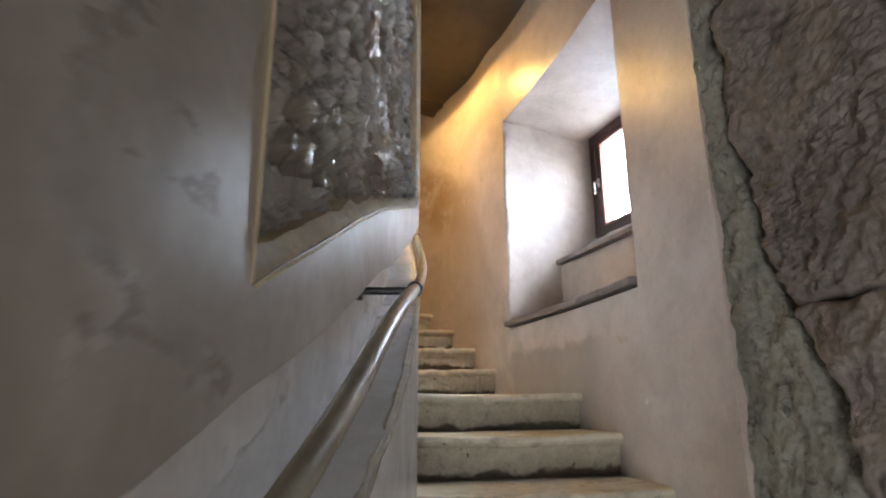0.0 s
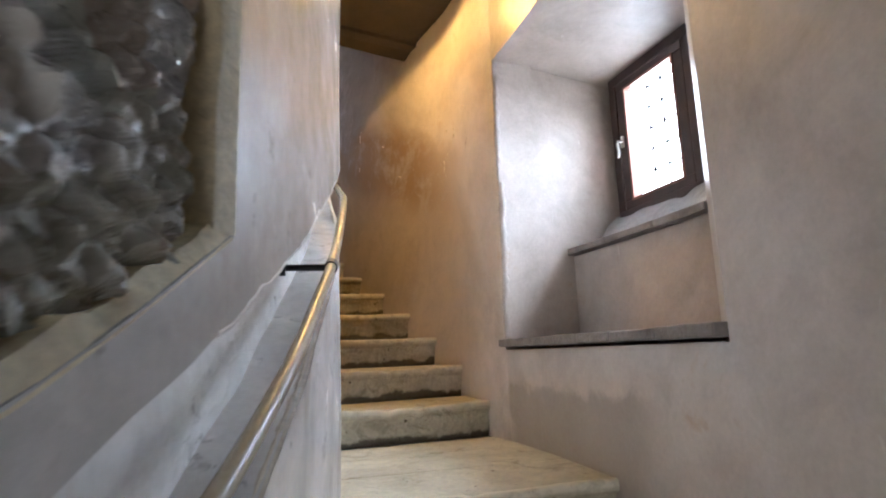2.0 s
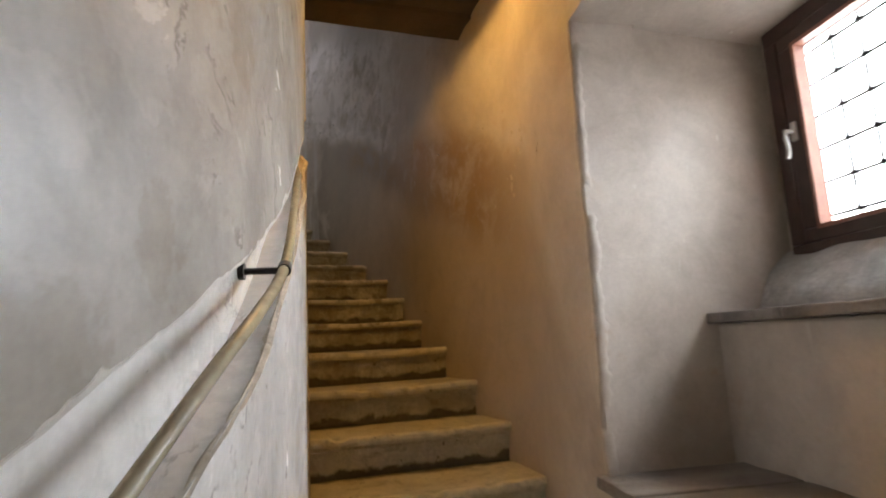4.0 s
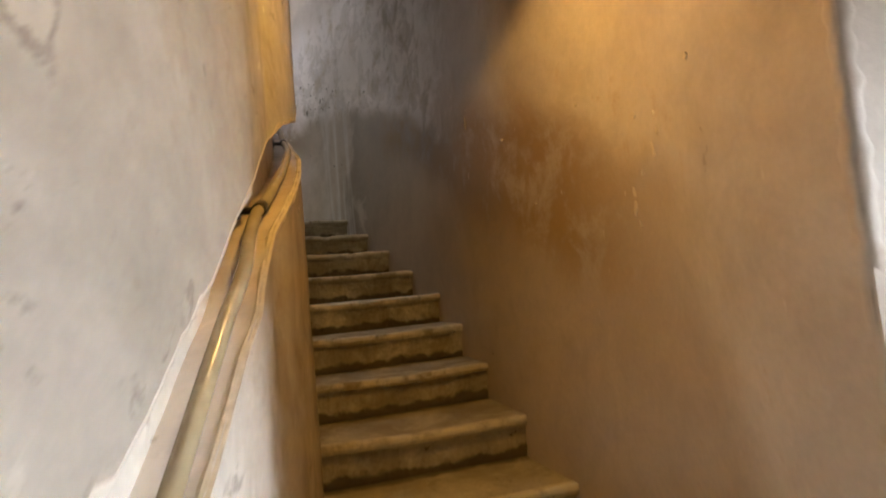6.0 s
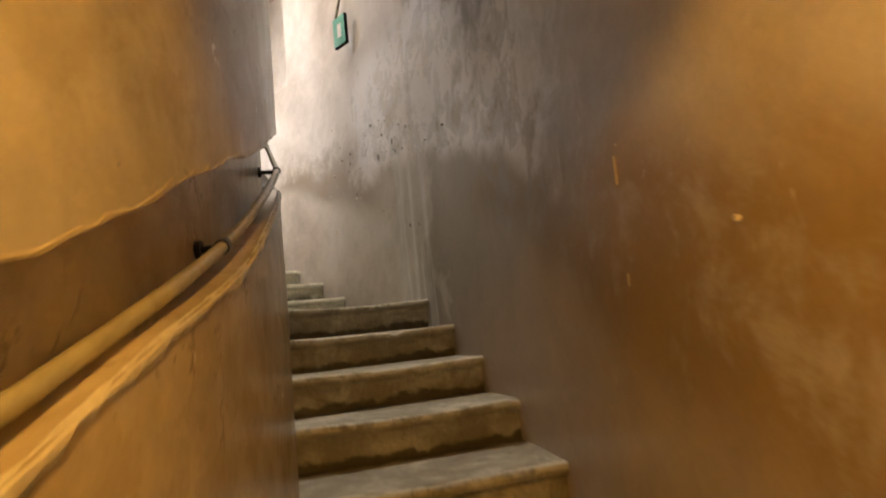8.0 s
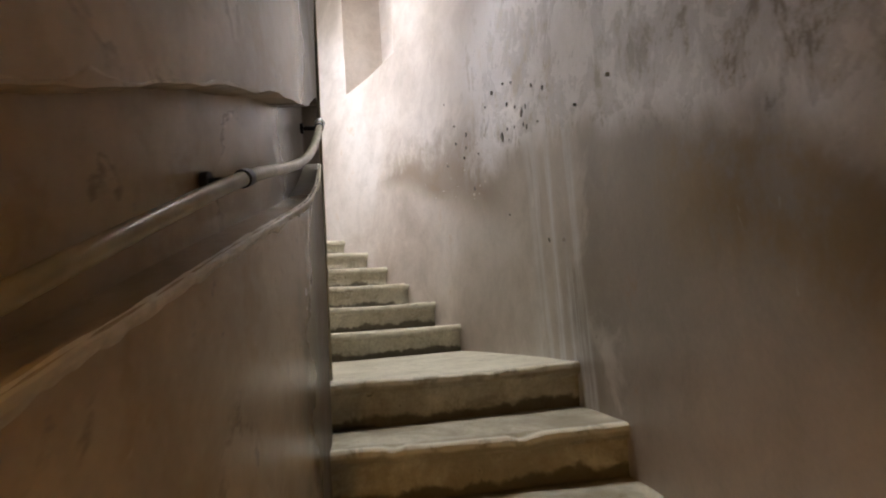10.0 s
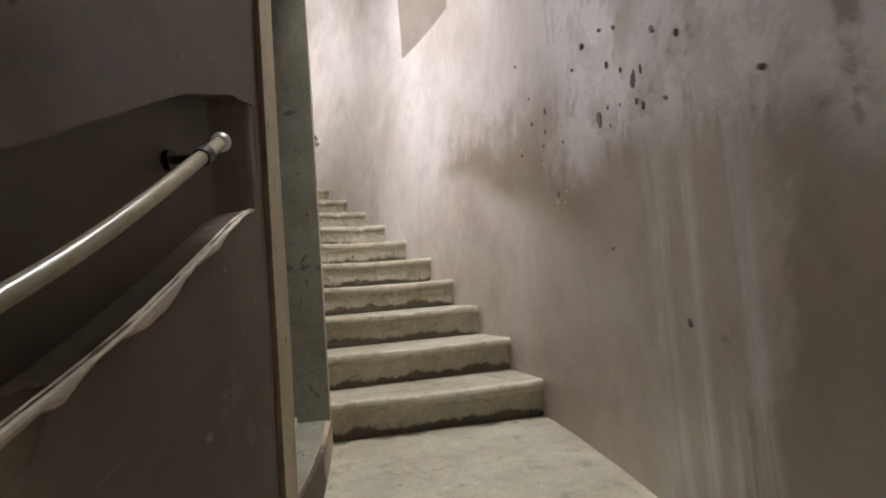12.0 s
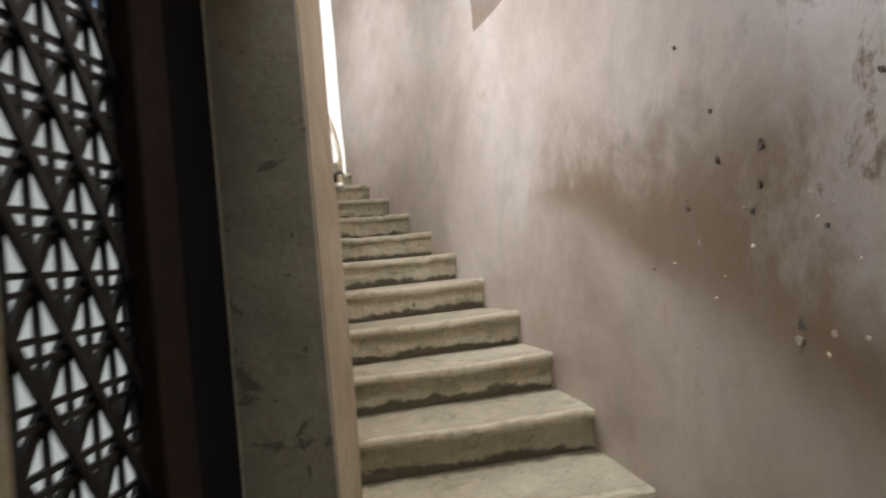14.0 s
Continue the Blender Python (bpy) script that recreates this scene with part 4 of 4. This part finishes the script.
M_SILL = surface("sill_stone", (0.30, 0.29, 0.28), (0.48, 0.47, 0.46), (0.4, 0.7), 5.0, (0.2, 0.19, 0.18), (0.6, 0.8), 0.4)
tagged(part("window_sill", bm, M_SILL), "rough grey stone block sill below the window", "sill")

# ---- the window ----
WM = facing(25.66, 0.88, -0.575)       # x runs back down the stair
window = thing("window_1", "small dark red wooden casement window with an iron grille", "window", kind="structure")
WW, WH = 0.68, 0.88


def frame_bars(name, w, h, bar, depth, y, material, parent, bar_side=None):
    bs = bar_side or bar
    for sx, sz, dx, dz in ((w, bar, 0, h / 2 - bar / 2), (w, bar, 0, -h / 2 + bar / 2), (bs, h - 2 * bar, -w / 2 + bs / 2, 0), (bs, h - 2 * bar, w / 2 - bs / 2, 0)):
        bm = bmesh.new()
        box_at(bm, WM @ pose(dx, y, dz), sx, depth, sz)
        bevelled(bm, 0.006)
        part(name, bm, material, parent)


frame_bars("frame_bar", WW, WH, 0.06, 0.09, 0.0, M_WOOD, window)
sash = part("sash", box_at(bmesh.new(), WM @ pose(0, -0.012, WH / 2 - 0.085), WW - 0.13, 0.06, 0.05), M_WOOD, window, "dark red casement sash")
for sx, sz, dx, dz in ((WW - 0.13, 0.05, 0, -WH / 2 + 0.085), (0.065, WH - 0.22, -(WW - 0.13) / 2 + 0.032, 0), (0.065, WH - 0.22, (WW - 0.13) / 2 - 0.032, 0)):
    bm = bmesh.new()
    box_at(bm, WM @ pose(dx, -0.012, dz), sx, 0.06, sz)
    bevelled(bm, 0.006)
    part("sash_bar", bm, M_WOOD, sash)
for sx, sz, dx, dz in ((0.42, 0.014, 0, 0.332), (0.42, 0.014, 0, -0.332), (0.014, 0.65, -0.203, 0), (0.014, 0.65, 0.203, 0)):
    part("glazing_bead", box_at(bmesh.new(), WM @ pose(dx, -0.02, dz), sx, 0.05, sz), M_SASH, sash, "reddish glazing bead")
gm, gn, gl, gb = mat("glass")
gb.inputs["Transmission Weight"].default_value, gb.inputs["Roughness"].default_value, gb.inputs["IOR"].default_value = 1.0, 0.02, 1.1
pane = part("pane", box_at(bmesh.new(), WM @ pose(0, 0.0, 0), 0.40, 0.006, 0.65), gm, sash)
pane.visible_shadow = False
handle = part("handle", bevelled(box_at(bmesh.new(), WM @ pose(-0.243, -0.05, 0.02), 0.022, 0.012, 0.07), 0.004), M_WHITEMETAL, window, "pale metal window handle")
bm = bmesh.new()
tube(bm, [WM @ Vector((-0.243, -0.05, 0.02)), WM @ Vector((-0.243, -0.085, 0.02)), WM @ Vector((-0.238, -0.092, 0.0)), WM @ Vector((-0.226, -0.095, -0.055)), WM @ Vector((-0.232, -0.097, -0.085))], 0.008, 8)
part("lever", bm, M_WHITEMETAL, handle)
grille = thing("window_grille", "thin iron grille outside the window", "grille")
for i in range(-2, 3):
    part("bar", tube(bmesh.new(), [WM @ Vector((i * 0.12, 0.16, -0.5)), WM @ Vector((i * 0.12, 0.16, 0.5))], 0.0055, 8), M_IRON, grille)
for j in range(-3, 4):
    part("bar", tube(bmesh.new(), [WM @ Vector((-0.4, 0.172, j * 0.13)), WM @ Vector((0.4, 0.172, j * 0.13))], 0.0055, 8), M_IRON, grille)
    for i in range(-2, 3):
        bm = bmesh.new()
        box_at(bm, WM @ pose(i * 0.12, 0.166, j * 0.13, 0, 20, 0), 0.028, 0.015, 0.015)
        part("clasp", bm, M_IRON, grille)


def backdrop(name, m, w, h, material):
    bm = bmesh.new()
    box_at(bm, m, w, 0.02, h)
    return tagged(part(name, bm, material), "bright overcast daylight outside", "backdrop", kind="structure")


backdrop("backdrop_window", facing(27.5, 2.6, 0.3), 9.0, 8.0, M_SKYGLOW)

# ---- handrail on the core ----
def handrail(name, th0, th1, z_of, brackets, label, stand, thick=0.0125):
    rail = thing(name, label, "handrail")
    n = int((th1 - th0) / 0.5)

    def on(th):
        return pol(th, rin(th) + stand(th), z_of(th))

    pts = [on(th0 + (th1 - th0) * i / n) for i in range(n + 1)]
    bm = bmesh.new()
    tube(bm, pts, thick, 14)
    part("rail", bm, M_RAIL, rail, smooth=True)
    for th in (th0, th1):
        bm = bmesh.new()
        bmesh.ops.create_uvsphere(bm, u_segments=14, v_segments=8, radius=0.0185, matrix=Matrix.Translation(on(th)))
        part("end_knob", bm, M_WHITEMETAL, rail, smooth=True)
    for th in brackets:
        a, c = pol(th, rin(th) - lerp_table(DEPTH, th) - 0.002, z_of(th) - 0.004), on(th) - Vector((0, 0, 0.004))
        d = (a - c).normalized()
        arm = part("bracket", tube(bmesh.new(), [a, c], 0.008, 10), M_IRON, rail, "dark iron wall bracket", smooth=False)
        part("wall_plate", tube(bmesh.new(), [a - d * 0.001, a - d * 0.010, a - d * 0.014], 0.019, 16), M_IRON, arm)
        t2 = on(th + 0.1) - on(th - 0.1)
        t2.normalize()
        cc = on(th)
        part("collar", tube(bmesh.new(), [cc - t2 * 0.013, cc + t2 * 0.013], thick + 0.0035, 16), M_IRON, arm)
    return rail


handrail("handrail", -14.0, 57.7, rail_z, (-4.0, 7.8, 17.5, 24.3, 31.4, 41.3, 49.0, 57.1), "ochre painted pipe handrail on iron brackets along the core wall", lambda th: lerp_table(STANDOFF, th))
handrail("handrail_upper", 73.5, 100.0, lambda th: 1.60 + 0.066 * (th - 75), (74.4, 87.5, 95.0), "ochre painted pipe handrail beside the upper flight", lambda th: 0.022)

# ---- latticed opening beside the landing ----
door = thing("lattice_door", "dark wooden frame with a pierced iron lattice letting daylight in", "door")
bm = bmesh.new()
pbox(bm, 69.02, 69.29, -1.184, rin(69) - 0.002, OPS, OPT, n=1)
tagged(part("door_reveal", bm, M_JAMB), "pitted grey cement reveal of the opening", "reveal", kind="structure")
bm = bmesh.new()
pbox(bm, OP0 - 0.0, 69.3, -1.45, rin(65) - 0.012, OPS - 0.10, OPS + 0.004, n=4)
bevelled(bm, 0.01)
tagged(part("threshold", bm, M_JAMB), "worn grey cement threshold of the opening", "threshold", kind="structure")
bm = bmesh.new()
pbox(bm, 63.0, 69.0, -1.16, -1.10, OPS + 0.004, OPS + 0.03, n=4)
tagged(part("door_stop", bm, M_SIGNWHITE), "pale strip along the threshold", "strip")
bm = bmesh.new()
pbox(bm, 65.85, 66.9, -1.237, -1.177, OPS, OPT, n=1)
bevelled(bm, 0.008)
part("post", bm, M_POST, door, "dark brown wooden post")
bm = bmesh.new()
pbox(bm, 66.9, 69.02, -1.247, -1.189, OPS, OPT, n=2)
bevelled(bm, 0.008)
part("jamb_board", bm, M_DARK, door, "near-black jamb board")
bm = bmesh.new()
pbox(bm, 58.5, 69.02, -1.36, -1.235, OPT - 0.1, OPT, n=4)
part("head_rail", bm, M_WOOD, door)
LM = facing(62.9, -1.228, 1.2)
PITCH = 0.104


def lattice_bar(p, q, w, t, y):
    """A flat iron strip from p to q in the door's plane."""
    a, c = Vector((p[0], y, p[1])), Vector((q[0], y, q[1]))
    d = c - a
    ang = math.degrees(math.atan2(d.z, d.x))
    bm = bmesh.new()
    box_at(bm, LM @ Matrix.Translation((a + c) / 2) @ pose(0, 0, 0, 0, -ang, 0), d.length, t, w)
    return part("lattice_strip", bm, M_IRON, door)


LX0, LX1, LZ0, LZ1 = -0.42, 0.42, -1.05, 1.1
k = LZ0
while k < LZ1:
    for dz in (-0.013, 0.013):
        lattice_bar((LX0, k + dz), (LX1, k + dz), 0.010, 0.009, 0.0)
    k += PITCH * 0.866
for sgn, y in ((1, 0.008), (-1, -0.008)):
    c = -2.4
    while c < 2.4:
        # line z = sgn * 1.732 * x + c, cut to the panel
        pts = []
        for x in (LX0, LX1):
            zz = sgn * 1.732 * x + c
            if LZ0 <= zz <= LZ1:
                pts.append((x, zz))
        for zz in (LZ0, LZ1):
            x = (zz - c) / (sgn * 1.732)
            if LX0 < x < LX1:
                pts.append((x, zz))
        if len(pts) >= 2:
            lattice_bar(pts[0], pts[1], 0.017, 0.010, y)
        c += PITCH * 1.732 / 1.0
x = -8 * PITCH / 2
while x < LX1:
    lattice_bar((x, LZ0), (x, LZ1), 0.008, 0.009, -0.002)
    x += PITCH / 2
M_SKYBLUE = glow("pale_sky", (0.80, 0.90, 0.96), 0.62)
bm = bmesh.new()
pbox(bm, 59.5, 69.0, -1.2, 0.25, 5.9, 5.95)
tagged(part("backdrop_skylight", bm, M_SKYGLOW), "bright sky panel over an unseen, assumed roof light above the landing", "backdrop", kind="structure")
backdrop("backdrop_lattice", facing(64.5, -2.3, 1.1), 4.2, 2.9, M_SKYBLUE)
backdrop("backdrop_court", facing(86.0, -3.4, 4.0), 7.4, 8.0, M_COURTSKY)
backdrop("backdrop_upper", facing(105.0, 1.5, 3.5), 6.0, 6.0, M_COURTSKY)

# high niche over the upper flight
bm = bmesh.new()
pbox(bm, HN0 - 0.4, HN1 + 0.4, 0.42, 0.6, HSILL - 0.1, 4.2)
tagged(part("niche_back", bm, M_PLASTER), "plastered back of a high wall niche", "niche", kind="structure")
bm = bmesh.new()
pbox(bm, HN0 - 0.4, HN1 + 0.4, 0.28, 0.44, HSILL - 0.12, HSILL - 0.004)
tagged(part("niche_sill", bm, M_PLASTER), "plastered sill of a high wall niche", "sill", kind="structure")

for a, c in ((HN0 - 1.2, HN0 - 0.02), (HN1 + 0.02, HN1 + 1.2)):
    bm = bmesh.new()
    pbox(bm, a, c, 0.16, 0.62, HSILL - 0.1, 4.3)
    tagged(part("niche_side", bm, M_PLASTER), "plastered side of a high wall niche", "niche", kind="structure")
bm = bmesh.new()
pbox(bm, HN0 - 0.4, HN1 + 0.4, 0.16, 0.62, 4.12, 4.3)
tagged(part("niche_head", bm, M_PLASTER), "plastered head of a high wall niche", "niche", kind="structure")

# ---- lamp under the low ceiling ----
lamp = thing("ceiling_lamp", "small warm bulkhead lamp under the low plaster ceiling", "lamp")
bm = bmesh.new()
lc = pol(31.3, -0.57, 0.0)
tube(bm, [Vector((lc.x, lc.y, 0.60)), Vector((lc.x, lc.y, 0.565)), Vector((lc.x, lc.y, 0.555))], 0.055, 20)
part("base", bm, M_SIGNWHITE, lamp)
bm = bmesh.new()
bmesh.ops.create_uvsphere(bm, u_segments=16, v_segments=10, radius=0.032, matrix=Matrix.Translation((lc.x, lc.y, 0.548)))
part("bulb", bm, M_BULB, lamp, "glowing bulb", smooth=True)

# ---- sign and conduit ----
sign = thing("exit_sign", "small green enamel sign standing off the plaster wall", "sign")
SM = facing(66.0, rout(66) - 0.085, 2.43) @ pose(0, 0, 0, 0, 0, 14)
part("plate", bevelled(box_at(bmesh.new(), SM, 0.17, 0.03, 0.27), 0.004), M_DARK, sign)
part("face", box_at(bmesh.new(), SM @ pose(0, -0.018, 0), 0.157, 0.004, 0.255), M_GREEN, sign, "green face")
part("pictogram", box_at(bmesh.new(), SM @ pose(0.01, -0.022, 0.0), 0.05, 0.003, 0.12), M_SIGNWHITE, sign, "pale bar")
bm = bmesh.new()
tube(bm, [pol(67.6, rout(67) - 0.03, 2.66), pol(65.2, rout(65) - 0.03, 3.02)], 0.014, 8)
tagged(part("conduit", bm, M_JAMB), "short slanting grey conduit on the plaster wall", "conduit")

# ---- pits and flecks in the outer wall ----
def fleck(name, th, z, size, material, stretch=1.4, turn=0.0):
    """A small irregular scar in the plaster, a shallow flake lying on it."""
    rng = random.Random(int(th * 100) + int(z * 1000))
    bm = bmesh.new()
    m = facing(th, rout(th) - 0.002, z) @ pose(0, 0, 0, 0, turn, 0)
    n = 9
    rim = []
    for i in range(n):
        a = 2 * math.pi * i / n
        r = size * rng.uniform(0.55, 1.15)
        q = m @ Vector((math.cos(a) * r, 0, math.sin(a) * r * stretch))
        rim.append(q)
    lo = [bm.verts.new(q + radial(q) * 0.02) for q in rim]
    hi = [bm.verts.new(q - radial(q) * 0.004) for q in rim]
    c = sum(rim, Vector()) / n
    cv = bm.verts.new(c - radial(c) * 0.003)
    for i in range(n):
        bm.faces.new([lo[i], lo[(i + 1) % n], hi[(i + 1) % n], hi[i]])
        bm.faces.new([hi[i], hi[(i + 1) % n], cv])
    bmesh.ops.recalc_face_normals(bm, faces=bm.faces)
    return part(name, bm, material, wall_out)


DARK_PITS = [(69.84, 1.745, 5), (62.72, 1.328, 7), (61.35, 1.208, 17), (60.96, 1.212, 9), (64.19, 1.486, 10), (60.32, 1.282, 10), (61.01, 1.11, 9), (60.06, 1.088, 7),
             (67.41, 1.398, 9), (68.71, 1.4, 6), (67.52, 1.315, 7), (63.43, 1.183, 20), (62.76, 1.133, 5), (64.98, 1.442, 5), (61.96, 1.268, 6), (61.29, 1.141, 7),
             (66.85, 1.016, 11), (68.77, 1.524, 4), (66.12, 1.212, 5), (67.8, 1.259, 5), (69.93, 1.294, 5), (62.13, 1.168, 5), (59.41, 1.212, 7), (62.85, 1.197, 6),
             (62.98, 1.46, 5), (62.15, 1.413, 5), (60.01, 0.529, 8), (63.36, 0.746, 4), (55.1, 0.98, 6), (57.2, 1.0, 6)]
for th, z, mm in DARK_PITS:
    fleck("pit", th, z, mm / 1000, M_CHIP, 1.5, th * 37 % 60 - 30)
PALE_FLECKS = [(66.4, 1.28, 5), (70.0, 1.32, 4), (68.0, 1.27, 4), (71.6, 1.12, 4), (70.7, 1.14, 4), (67.9, 1.18, 6), (69.2, 1.05, 4), (70.1, 0.9, 5), (66.95, 0.985, 13),
               (66.2, 1.014, 9), (66.35, 0.969, 6), (65.61, 1.016, 6), (66.94, 0.958, 4), (68.84, 1.108, 3), (16.99, -2.2, 16), (15.54, -2.33, 11), (66.3, 1.23, 5), (65.6, 1.15, 6), (39.1, -0.08, 7), (37.4, -0.4, 7), (35.0, -0.13, 7), (42.0, 0.19, 4), (30.4, -0.235, 9), (32.8, -0.27, 12)]
for th, z, mm in PALE_FLECKS:
    fleck("fleck", th, z, mm / 1000, M_CHIPLIGHT, 0.8, th * 53 % 80 - 40)
for i in range(7):
    fleck("fleck", 32.0 + i * 0.2 + 0.3 * math.sin(i * 5.1), -0.3 - 0.045 * i, 0.004 + 0.002 * (i % 3), M_CHIPLIGHT, 2.6, 25 * math.sin(i * 3))
fleck("fleck", 42.15, 0.13, 0.0012, M_CHIPLIGHT, 30.0, 4)
fleck("fleck", 42.25, -0.14, 0.0012, M_CHIPLIGHT, 16.0, 8)
